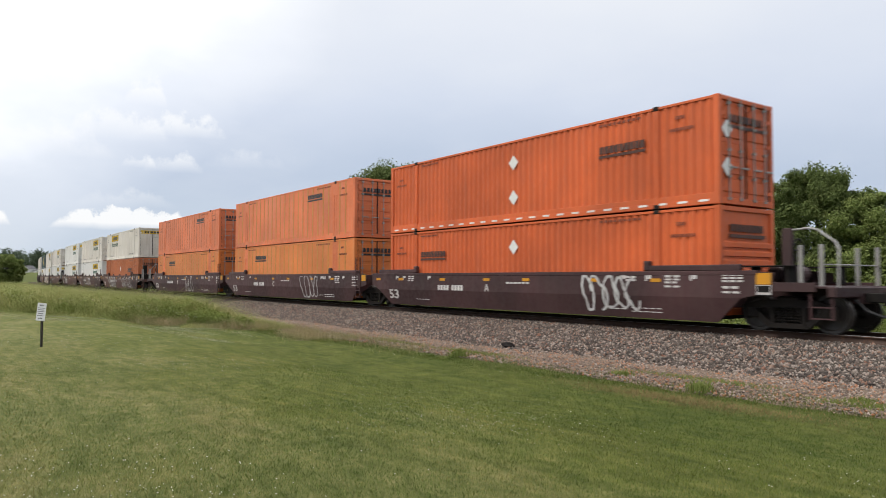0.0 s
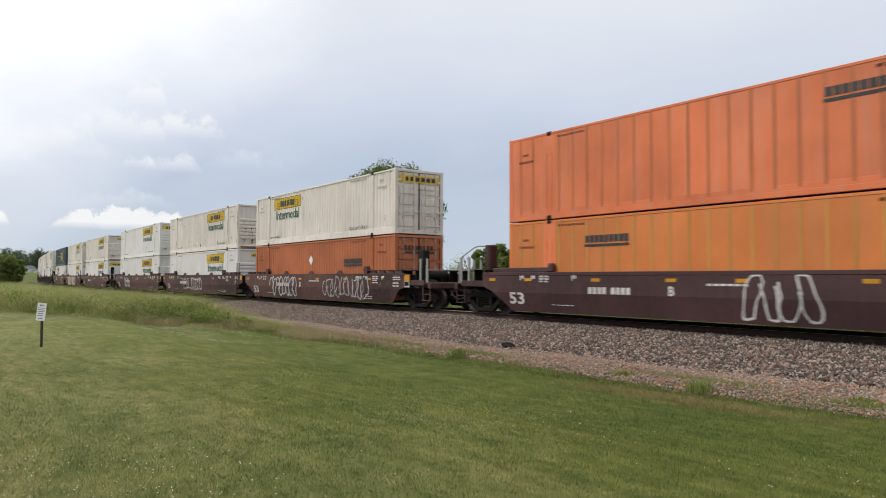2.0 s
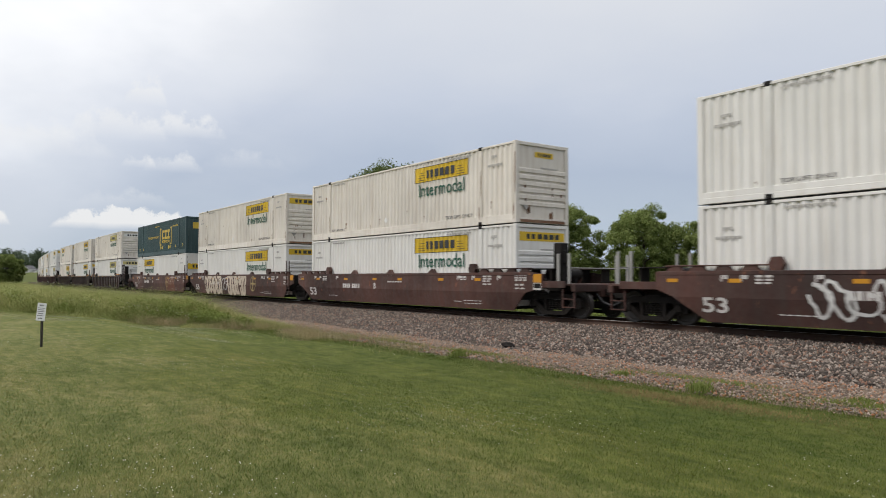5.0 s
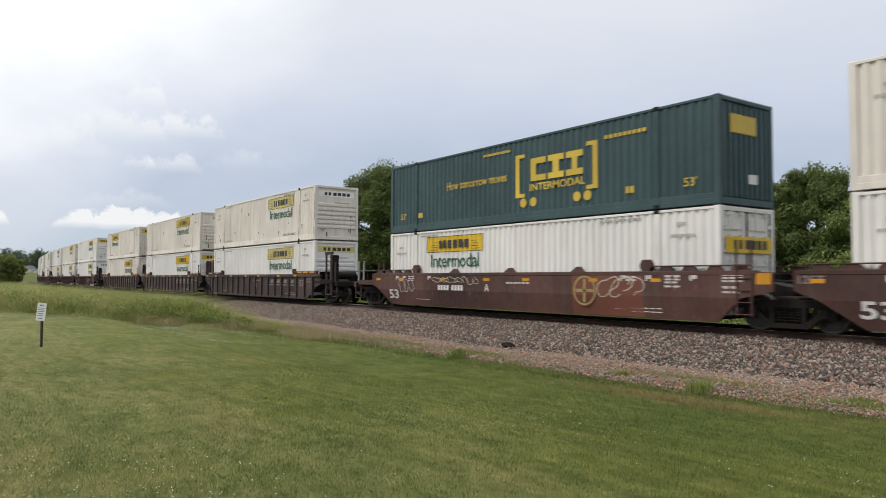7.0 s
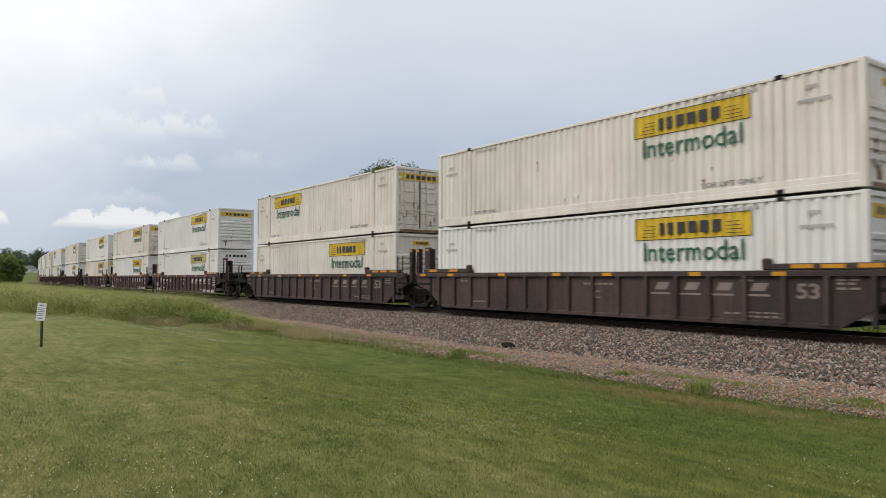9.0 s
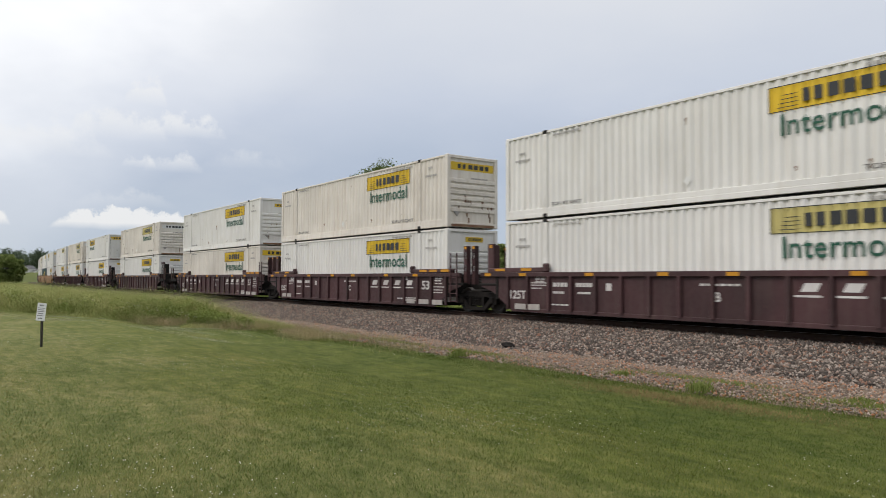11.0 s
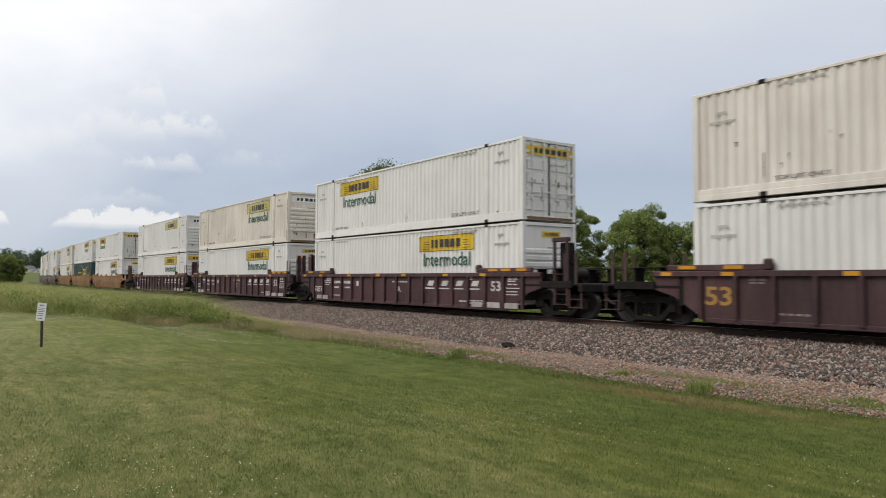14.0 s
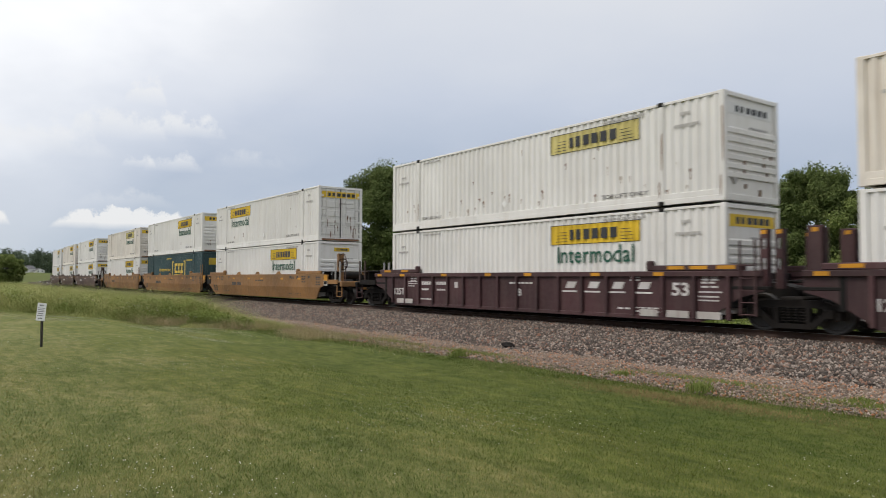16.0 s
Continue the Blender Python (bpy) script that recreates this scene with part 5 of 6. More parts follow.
def wheel(bm):
    prof = [(0.10, 0.08), (0.14, 0.075), (0.16, 0.02), (0.36, 0.03), (0.39, 0.06), (0.455, 0.065), (0.46, -0.03), (0.485, -0.05), (0.485, -0.075), (0.39, -0.075), (0.36, -0.02), (0.16, -0.03), (0.10, -0.08)]
    seg = 28
    rings = [[bm.verts.new((r * math.cos(2 * math.pi * i / seg), -y, r * math.sin(2 * math.pi * i / seg))) for i in range(seg)] for r, y in prof]
    for a, b in zip(rings, rings[1:]):
        for i in range(seg):
            j = (i + 1) % seg
            bm.faces.new((a[i], a[j], b[j], b[i]))
    rod(bm, (0, -0.24, 0), (0, 0.1, 0), 0.09, 14)


def axle(bm):
    rod(bm, (0, -0.7, 0), (0, 0.7, 0), 0.085, 10)


M["tread"] = paint("dark_wheel_steel", (0.040, 0.034, 0.030), (0.03, 0.024, 0.02), 0.5, None, 0.7, 0.4)


def truck(car, x):
    """A two-axle truck as a part of its car."""
    t = part("truck", mesh("bolster", bolster, M["bogie"]), car, Matrix.Translation((x, 0, 0)), "grimy two-axle truck")
    for y, turn in ((-1.0, 0), (1.0, 180)):
        part("side_frame", mesh("truck_frame", truck_frame, M["bogie"]), t, Matrix.Translation((0, y, 0)) @ pose(0, 0, 0, 0, 0, turn))
        part("spring_nest", mesh("springs", springs, M["bogie"], True), t, Matrix.Translation((0, y, 0)) @ pose(0, 0, 0, 0, 0, turn))
    for dx in (-0.89, 0.89):
        part("axle", mesh("axle", axle, M["bogie"], True), t, Matrix.Translation((dx, 0, 0.46)))
        for y, turn in ((-0.76, 0), (0.76, 180)):
            part("wheel", mesh("wheel", wheel, M["tread"]), t, Matrix.Translation((dx, y, 0.46)) @ pose(0, 0, 0, 0, 0, turn))
    return t


def platform(bm):
    """The end platform beyond the outer truck, with its draft sill."""
    box(bm, 9.2, 11.05, -0.30, 0.30, 0.70, 1.06, 0.02)
    box(bm, 9.3, 10.95, -WY + 0.05, WY - 0.05, 1.06, 1.12, 0.01)
    box(bm, 10.85, 11.05, -WY + 0.02, WY - 0.02, 0.86, 1.10, 0.02)
    box(bm, 9.15, 10.6, -WY + 0.01, -WY + 0.06, 0.98, 1.20, 0.01)
    box(bm, 9.15, 10.6, WY - 0.06, WY - 0.01, 0.98, 1.20, 0.01)


def steps(bm):
    for y in (-WY + 0.06, WY - 0.10):
        for x in (10.45, 10.95):
            box(bm, x - 0.022, x + 0.022, y, y + 0.04, 0.35, 0.95)
        for z in (0.36, 0.62):
            box(bm, 10.45, 10.95, y, y + 0.05, z, z + 0.03)


def grab_posts(bm):
    for y in (-WY + 0.08, WY - 0.12):
        for x in (10.22, 10.70):
            box(bm, x - 0.045, x + 0.045, y, y + 0.06, 1.06, 2.08, 0.008)
    rod(bm, (10.70, -WY + 0.1, 1.62), (10.70, WY - 0.1, 1.62), 0.016, 6)


def coupler(bm):
    box(bm, 11.0, 11.55, -0.09, 0.09, 0.74, 0.96, 0.02)
    prism(bm, [(11.5, 0.68), (11.9, 0.70), (11.98, 0.86), (11.9, 1.0), (11.5, 1.0)], -0.17, 0.13)
    rod(bm, (11.1, 0.25, 0.9), (11.55, 0.34, 0.52), 0.035, 8)
    rod(bm, (11.55, 0.34, 0.52), (11.95, 0.2, 0.62), 0.035, 8)


def cylinder_tank(bm):
    rod(bm, (9.3, -0.9, 1.42), (9.3, 0.5, 1.42), 0.19, 16)
    box(bm, 9.15, 9.45, -0.7, -0.6, 1.1, 1.35)
    box(bm, 9.15, 9.45, 0.2, 0.3, 1.1, 1.35)


def brake_tower(bm):
    box(bm, 9.52, 9.67, -0.95, -0.62, 1.1, 2.52, 0.02)
    box(bm, 9.57, 9.79, -0.98, -0.92, 1.1, 2.52, 0.01)


def brake_wheel(bm):
    m = Matrix.Translation((9.87, -0.80, 1.98)) @ Matrix.Rotation(radians(90), 4, "Y")
    seg = 24
    rings = []
    for k in range(6):
        a = 2 * math.pi * k / 6
        rings.append([bm.verts.new(m @ Vector(((0.27 + 0.022 * math.cos(a)) * math.cos(2 * math.pi * i / seg), (0.27 + 0.022 * math.cos(a)) * math.sin(2 * math.pi * i / seg), 0.022 * math.sin(a)))) for i in range(seg)])
    for k in range(6):
        a, b = rings[k], rings[(k + 1) % 6]
        for i in range(seg):
            j = (i + 1) % seg
            bm.faces.new((a[i], a[j], b[j], b[i]))
    for i in range(4):
        an = math.pi * i / 4
        v = Vector((0.27 * math.cos(an), 0.27 * math.sin(an), 0))
        rod(bm, m @ v, m @ -v, 0.014, 5)


def bent_rail(bm):
    pts = [(9.62, -0.9, 2.46), (10.20, -0.95, 2.50), (10.42, -1.0, 2.45), (10.90, -1.15, 2.14), (11.00, -1.2, 1.98), (11.02, -1.25, 1.80), (11.02, -1.28, 1.10)]
    for a, b in zip(pts, pts[1:]):
        rod(bm, a, b, 0.026, 8)


def holed_post(bm):
    """An upright channel with oval holes, beside the joint between two units."""
    for z0, z1 in ((1.05, 1.52), (1.80, 2.02), (2.30, 2.52)):
        box(bm, -0.10, 0.10, -0.03, 0.03, z0, z1)
    for z0, z1 in ((1.52, 1.80), (2.02, 2.30)):
        for k in (-1, 1):
            prism(bm, [(k * 0.10, z0), (k * 0.04, z0), (k * 0.055, z0 + 0.07), (k * 0.055, z1 - 0.07), (k * 0.04, z1), (k * 0.10, z1)], -0.03, 0.03)
    box(bm, 0.07, 0.10, -0.03, 0.16, 1.05, 2.52, 0.006)


def stout_post(bm):
    box(bm, -0.19, 0.19, -0.05, 0.05, 1.05, 2.55, 0.012)
    box(bm, 0.15, 0.19, -0.05, 0.22, 1.05, 2.50, 0.008)
    box(bm, -0.22, 0.24, -0.07, 0.20, 1.02, 1.08)


def ladder(bm):
    y = -WY - 0.03
    for x in (8.66, 9.06):
        box(bm, x - 0.022, x + 0.022, y - 0.012, y + 0.03, 0.36, 2.24, 0.006)
        box(bm, x - 0.02, x + 0.02, y, y + 0.10, 1.32, 1.38)
    for z in (0.40, 0.70, 1.0, 1.30, 1.62):
        rod(bm, (8.66, y, z), (9.06, y, z), 0.015, 6)


def joint_link(bm):
    box(bm, 9.3, 10.1, -0.22, 0.22, 0.84, 1.10, 0.05)
    rod(bm, (9.725, 0, 0.80), (9.725, 0, 1.20), 0.24, 14)
    for y in (-0.6, 0.6):
        rod(bm, (9.0, y, 1.25), (10.4, y, 1.18), 0.03, 6)


def car_marks(bm, kind):
    """White stencils as plain bars."""
    y = -WY - 0.0 if kind == "smooth" else -WY + 0.070
    rows = [(8.25, 1.36, 0.62, 0.05), (8.25, 1.28, 0.62, 0.05), (8.25, 1.20, 0.62, 0.05), (8.25, 1.04, 0.5, 0.06), (8.25, 0.92, 0.55, 0.05), (6.5, 1.32, 0.55, 0.06), (6.5, 1.24, 0.55, 0.05), (6.5, 1.16, 0.45, 0.05), (6.5, 1.05, 0.55, 0.05), (5.15, 1.30, 0.4, 0.06), (5.15, 1.22, 0.4, 0.05),
            (-6.35, 1.32, 0.5, 0.06), (-6.35, 1.24, 0.5, 0.05), (-6.35, 1.16, 0.45, 0.05), (-0.1, 1.10, 1.2, 0.06), (-0.5, 1.38, 0.8, 0.05), (4.7, 0.40, 0.5, 0.05), (5.3, 0.34, 1.1, 0.05), (5.3, 0.44, 1.1, 0.04), (-5.8, 0.42, 1.0, 0.05)]
    for x, z, w, h in rows:
        if kind != "smooth" and x > 8.0:
            continue
        x = 7.5 if kind != "smooth" and x == 6.5 else x
        yy = y + (max(0.0, 0.80 - z) / 0.63 * 0.10 if kind == "smooth" else 0.0)
        bars(bm, x, z, w, h, max(2, int(w * 5)), yy, 0.25)
    for x in (4.95, 5.85, 7.3, -7.3, -6.75, -4.9):
        if kind == "smooth":
            box(bm, x, x + 0.05, y - 0.004, y, 1.22, 1.38)
            box(bm, x + 0.07, x + 0.20, y - 0.004, y, 1.28, 1.38)


def panel_marks(bm):
    """Stencils on the recessed panels of a ribbed side."""
    y = -WY + 0.069
    for x, z, w, h, n in ((-6.55, 1.12, 0.72, 0.04, 6), (-6.55, 1.04, 0.72, 0.04, 6), (-6.55, 0.94, 0.5, 0.04, 4), (-5.52, 1.02, 0.66, 0.13, 4), (-5.52, 0.80, 0.5, 0.07, 4),
                          (-4.52, 1.02, 0.70, 0.13, 5), (-4.45, 0.80, 0.55, 0.07, 4), (-3.3, 0.92, 0.26, 0.22, 1), (7.42, 0.92, 0.7, 0.04, 6), (7.42, 0.80, 0.6, 0.04, 5), (7.42, 0.70, 0.6, 0.04, 5)):
        bars(bm, x, z, w, h, n, y, 0.2)


def number_bars(bm, x, z, kind):
    y = -WY - 0.001 if kind == "smooth" else -WY + 0.069
    bars(bm, x, z, 0.75, 0.20, 4, y, 0.25)
    bars(bm, x + 0.9, z, 0.75, 0.20, 4, y, 0.25)


def slant_block(bm):
    prism(bm, [(0.02, 0.99), (0.40, 0.99), (0.51, 1.19), (0.13, 1.19)], -WY + 0.064, -WY + 0.069)


def emblem(bm):
    """A flat ring with an upright cross of bars."""
    n = 28
    for i in range(n):
        a, b = 2 * math.pi * i / n, 2 * math.pi * (i + 1) / n
        vs = [bm.verts.new((r * math.cos(t), 0, r * math.sin(t))) for r, t in ((0.40, a), (0.46, a), (0.46, b), (0.40, b))]
        bm.faces.new(vs)
    box(bm, -0.05, 0.05, -0.001, 0.0, -0.36, 0.36)
    box(bm, -0.36, 0.36, -0.001, 0.0, -0.05, 0.05)


def hose(bm):
    pts = [(11.0, -0.45, 0.80), (11.25, -0.45, 0.55), (11.6, -0.40, 0.42), (11.9, -0.36, 0.55)]
    for a, b in zip(pts, pts[1:]):
        rod(bm, a, b, 0.03, 7)


def low_plate(bm, x0, x1):
    box(bm, x0, x1, -WY - 0.006, -WY - 0.002, SILL + 0.07, SILL + 0.26)


def reflector(bm):
    box(bm, -0.17, 0.17, -0.006, 0.0, -0.05, 0.05)


def end_board(bm):
    box(bm, -0.19, 0.19, -0.006, 0.0, -0.14, 0.14)


def spray_art(bm, seed, w, h, stroke, y0, z0=1.0, lean=0.0):
    """Looping strokes of spray paint: flat ribbons of even width."""
    r = random.Random(seed)
    n = max(3, int(w / 0.42))
    for i in range(n):
        cx = (i + 0.5) * w / n
        a0 = r.uniform(0, 6.28)
        turns = r.choice((0.7, 0.9, 1.1)) * 6.28
        rx, rz = w / n * r.uniform(0.45, 0.7), h * r.uniform(0.38, 0.52)
        skew = r.uniform(-0.3, 0.3)
        m = 16
        pts = []
        for k in range(m + 1):
            a = a0 + turns * k / m
            q = 1.0 + 0.28 * math.sin(a * 2 + seed) + 0.16 * math.sin(a * 3 + i)
            z = h / 2 + rz * math.sin(a) * q
            pts.append((cx + rx * math.cos(a) * q + skew * (z - h / 2), max(0.0, min(h, z))))
        for j, (p, q) in enumerate(zip(pts, pts[1:])):
            d = Vector((q[0] - p[0], q[1] - p[1]))
            if d.length < 1e-4:
                continue
            nrm = Vector((-d.y, d.x)).normalized() * stroke * (0.75 + 0.5 * r.random()) / 2
            e = d.normalized() * stroke * 0.25
            quad = [(p[0] - nrm.x - e.x, p[1] - nrm.y - e.y), (q[0] - nrm.x + e.x, q[1] - nrm.y + e.y), (q[0] + nrm.x + e.x, q[1] + nrm.y + e.y), (p[0] + nrm.x - e.x, p[1] + nrm.y - e.y)]
            yy = y0 - 0.003 - 0.0002 * ((i * 17 + j) % 9)
            vs = [bm.verts.new((a, yy + lean * max(0.0, 0.80 - z0 - b) / 0.63, b)) for a, b in quad]
            bm.faces.new(vs)


def well_car(label, colour, kind="smooth", left="joint", right="joint", letter="", art=(), plate=False, slant=True, round_mark=None):
    """One well unit; origin at its middle on the rail head. Each end: joint, or free with platform and coupler."""
    c = tagged(new("well_car"), label, "railcar", "well cars of the train")
    p = M[colour]
    for sign in (1, -1):
        name, fn = ("smooth_side", smooth_side) if kind == "smooth" else ("ribbed_side", ribbed_side)
        s = part("side_sill", mesh((name, sign), lambda bm: fn(bm, sign), p), c)
        if kind != "smooth":
            for i in range(17):
                part("rib", mesh("side_rib", side_rib, p), s, Matrix.Translation((-7.7 + i * 1.0, 0, 0)) if sign > 0 else Matrix.Translation((-7.7 + i * 1.0, 0, 0)) @ pose(0, 0, 0, 0, 0, 180))
    for x in (-7.2, -6.0, -3.0, 0.0, 3.0, 6.0, 7.2):
        part("floor_plate", mesh("floor_plate", lambda bm: box(bm, -0.35, 0.35, -WY + 0.12, WY - 0.12, SILL + 0.02, SILL + 0.12), M["black"]), c, Matrix.Translation((x, 0, 0)))
    turn = pose(0, 0, 0, 0, 0, 180)
    # shade between cars put into the colour: black bulkheads, cylinders, joints, dark ribbed platforms
    for e, m in ((right, None), (left, turn)):
        part("bulkhead", mesh("bulkhead", bulkhead, p if colour == "maroon" else M["black"]), c, m)
        if e == "free":
            part("end_platform", mesh("platform", platform, p if kind == "smooth" else M["bogie"]), c, m)
            for k in (1, -1):
                part("cover_plate", mesh("cover_plate", cover_plate, M["bogie"]), c, (m or Matrix.Identity(4)) @ Matrix.Diagonal((1, k, 1, 1)))
            part("step", mesh("steps", steps, p), c, m)
            part("grab_post", mesh("grab_posts", grab_posts, M["galv"] if kind == "smooth" else M["dull"]), c, m)
            part("coupler", mesh("coupler", coupler, M["black"]), c, m)
            part("air_hose", mesh("hose", hose, M["rubber"]), c, m)
            part("brake_cylinder", mesh("cylinder_tank", cylinder_tank, p if colour == "maroon" else M["black"]), c, m)
            if colour == "maroon" or (m is None and colour in ("tan", "dull")):
                flip = Matrix.Diagonal((1 if m is None else -1, 1, 1, 1))
                part("brake_tower", mesh("brake_tower", brake_tower, p), c, flip)
                part("brake_wheel", mesh("brake_wheel", brake_wheel, M["black"]), c, flip)
                part("handrail", mesh("bent_rail", bent_rail, M["galv"] if colour == "maroon" else M["dull"]), c, flip)
            elif m is None and colour == "brown":
                part("brake_box", mesh("brake_box", brake_box, M["black"]), c)
            elif m is None:
                part("end_frame", mesh("end_frame", end_frame, p), c)
                part("brake_box", mesh("brake_box", brake_box, M["black"]), c)
        else:
            if m is None:
                part("joint", mesh("joint_link", joint_link, M["black"]), c)
            if kind != "smooth":
                if m is None:
                    posts = ((holed_post, 9.04, -1.06), (holed_post, 9.36, -0.92), (holed_post, 9.20, 0.85))
                else:
                    posts = ((stout_post, -9.10, -1.02), (stout_post, -9.16, 0.72))
                for fn, x, y in posts:
                    post = part("end_post", mesh("holed_post" if fn is holed_post else "stout_post", fn, p), c, Matrix.Translation((x, y, 0)))
                    part("reflector", mesh("post_reflector", lambda bm: box(bm, -0.075, 0.075, -0.006, 0.0, 2.40, 2.50), M["amber"]), post, Matrix.Translation((0, -0.031 if fn is holed_post else -0.051, 0)))
    for flip in (Matrix.Identity(4), Matrix.Diagonal((-1, 1, 1, 1))):
        gname, gfn = ("slotted_guide", slotted_guide) if colour == "brown" else ("guide", guide)
        part("top_guide", mesh(gname, gfn, p), c, flip)
        part("top_guide", mesh(gname, gfn, p), c, flip @ Matrix.Diagonal((1, -1, 1, 1)))
    if right == "joint":
        part("ladder", mesh("ladder", ladder, p), c)
    for x in (-3.2, 0.0, 3.2):
        if kind == "smooth" and colour in ("brown", "tan", "dull"):
            part("guide_hump", mesh("hump", hump, p), c, Matrix.Translation((x, 0, TOP + 0.01)))
    truck(c, HALF)
    if left == "free":
        truck(c, -HALF)
    ink = M["ink" if colour == "tan" else "old_stencil" if kind != "smooth" and not plate else "stencil"]
    part("stencil_mark", mesh(("car_marks", kind), lambda bm: car_marks(bm, kind), ink), c)
    yy = -WY - 0.002 if kind == "smooth" else -WY + 0.066
    if kind == "smooth":
        part("size_mark", words("53", 0.54, ink, 0.012, 0.74), c, Matrix.Translation((-7.85, -WY + 0.050, 0.43)) @ pose(0, 0, 0, 9) @ SIDE)
    else:
        part("size_mark", words("53", 0.48 if slant else 0.66, ink if slant else M["amber_dim"], 0.012, 0.54 if slant else 0.76), c, Matrix.Translation((6.58 if slant else -7.59, yy - 0.002, 0.84 if slant else 0.62)) @ SIDE)
    if kind == "smooth":
        part("car_number", mesh(("number_bars", kind), lambda bm: number_bars(bm, -4.2, 0.82, kind), ink), c)
        if letter:
            part("unit_letter", words(letter, 0.36, ink, 0.01), c, Matrix.Translation((-1.3, yy, 0.82)) @ SIDE)
    else:
        if slant:
            for i in range(4):
                part("slanted_block", mesh("slant_block", lambda bm: slant_block(bm), ink), c, Matrix.Translation((2.55 + i * 0.95, 0, 0)))
                part("mark_line", mesh("mark_line", lambda bm: box(bm, -0.12, 0.52, -WY + 0.064, -WY + 0.069, 0.86, 0.91), ink), c, Matrix.Translation((2.55 + i * 0.95, 0, 0)))
        if letter:
            part("unit_letter", words(letter, 0.34, ink, 0.01), c, Matrix.Translation((0.32, yy, 0.70)) @ SIDE)
        if plate:
            for x0, x1 in ((-7.3, -6.1), (5.55, 6.15), (6.45, 7.15), (7.4, 8.1)):
                part("white_plate", mesh(("low_plate", x0), lambda bm: low_plate(bm, x0, x1), M["plate"]), c)
            part("stencil_mark", mesh("panel_marks", panel_marks, ink), c)
            part("capacity_mark", words("125T", 0.38, ink, 0.010, 0.80), c, Matrix.Translation((-7.61, yy - 0.002, 0.60)) @ SIDE)
    for x in (-8.75, -6.9, -3.9, -1.2, 0.9, 3.9, 6.2):
        part("reflector", mesh("reflector", reflector, M["amber"]), c, Matrix.Translation((x, -WY - (0.002 if kind == "smooth" else 0.012), 1.24 if kind == "smooth" else TOP - 0.07)))
    if kind == "smooth":
        part("end_board", mesh("end_board", end_board, M["amber"]), c, Matrix.Translation((9.36, -WY - 0.002, 1.29)))
        if right == "free":
            tag = part("data_plate", mesh("data_plate", lambda bm: box(bm, -0.19, 0.19, -0.006, 0.0, -0.12, 0.12), M["stencil"]), c, Matrix.Translation((9.36, -WY - 0.002, 1.02)), "white-framed data plate")
            part("plate_face", mesh("plate_face", lambda bm: box(bm, -0.165, 0.165, -0.003, 0.0, -0.06, 0.10), M["black"]), tag, Matrix.Translation((0, -0.006, 0)))
    else:
        for x in (6.75, 7.45, 8.25, -6.75, -8.1):
            part("reflector", mesh("long_reflector", lambda bm: box(bm, -0.26, 0.26, -0.006, 0.0, -0.045, 0.045), M["amber"]), c, Matrix.Translation((x, -WY + 0.008, TOP + 0.10)))
    if colour == "tan":
        part("grey_end_patch", mesh("patch", lambda bm: box(bm, -9.28, -8.45, -WY - 0.006, -WY - 0.002, 0.86, TOP - 0.02), M["black"]), c)
    if colour == "brown" and left == "joint":
        part("capacity_mark", words("125T", 0.26, M["old_stencil"], 0.006, 0.62), c, Matrix.Translation((-9.2, yy - 0.002, 1.18)) @ SIDE)
    if round_mark == 3.55:
        part("repainted_panel", mesh("repaint_up", lambda bm: box(bm, 3.02, 5.75, -WY - 0.0018, -WY, 0.802, TOP - 0.1), M["repaint"]), c, None, "red primer panel")
        part("repainted_panel", mesh("repaint_low", lambda bm: box(bm, 3.02, 5.75, -0.0018, 0.0, -0.61, 0.0), M["repaint"]), c, Matrix.Translation((0, -WY - 0.001, 0.80)) @ pose(0, 0, 0, math.degrees(math.atan2(0.10, 0.63))))
    if round_mark:
        part("round_emblem", mesh("emblem", emblem, M["gold_dim"]), c, Matrix.Translation((round_mark, yy - 0.006, 0.92)), "faded round emblem")
    for x, z, w, h, key, seed, stroke in art:
        part("graffiti", mesh(("art", seed, w), lambda bm: spray_art(bm, seed, w, h, stroke, yy - 0.004, z, 0.10 if kind == "smooth" else 0.0), M[key]), c, Matrix.Translation((x, 0, z)), "looping spray-painted strokes")
    return c


# ---- the train ----


def white(top, end="front", tone="white", faded=False, text=True, end_mark="wide", scuffs=0, streaks=0, seed=1):
    """A white corrugated container with a yellow panel."""
    tail = "a doored end" if end == "door" else "a ribbed end"
    look_of = {"cream": "weathered cream", "beige": "yellowed beige"}.get(tone, "white")
    label = f"{look_of} container, {'faded' if faded else 'bright'} yellow panel, {tail}, {'stacked on top' if top else 'in the well'}"
    marks = {"wide": ("yellow", -1.10, 1.10, 2.30, 2.62), "small": ("yellow", -0.35, 0.55, 2.38, 2.58), "white": ("decal", -1.05, 1.05, 2.32, 2.62), "pale": ("yellow_faded", -1.10, 1.10, 2.30, 2.62), "door": ("yellow", -1.10, 1.10, 1.66, 2.10), None: None}
    at = 1.72 if end == "front" else -5.28
    return container(label, tone, end, "wave", "road", at, faded, text, marks[end_mark], scuffs, streaks, seed)


def orange_steel(top, end, diamonds_at=(), ends_at=(), dash=False, mark=(4.0, 1.70), tone="orange", ink="brown_ink"):
    c = container(f"orange corrugated container, {'doored' if end == 'door' else 'ribbed'} end, {'stacked on another' if top else 'in the well'}", tone, end)
    orange_marks(c, *mark, ink)
    orange_end_mark(c, "brown_ink")
    diamonds(c, diamonds_at, ends_at)
    if dash:
        dash_strip(c)
    return c


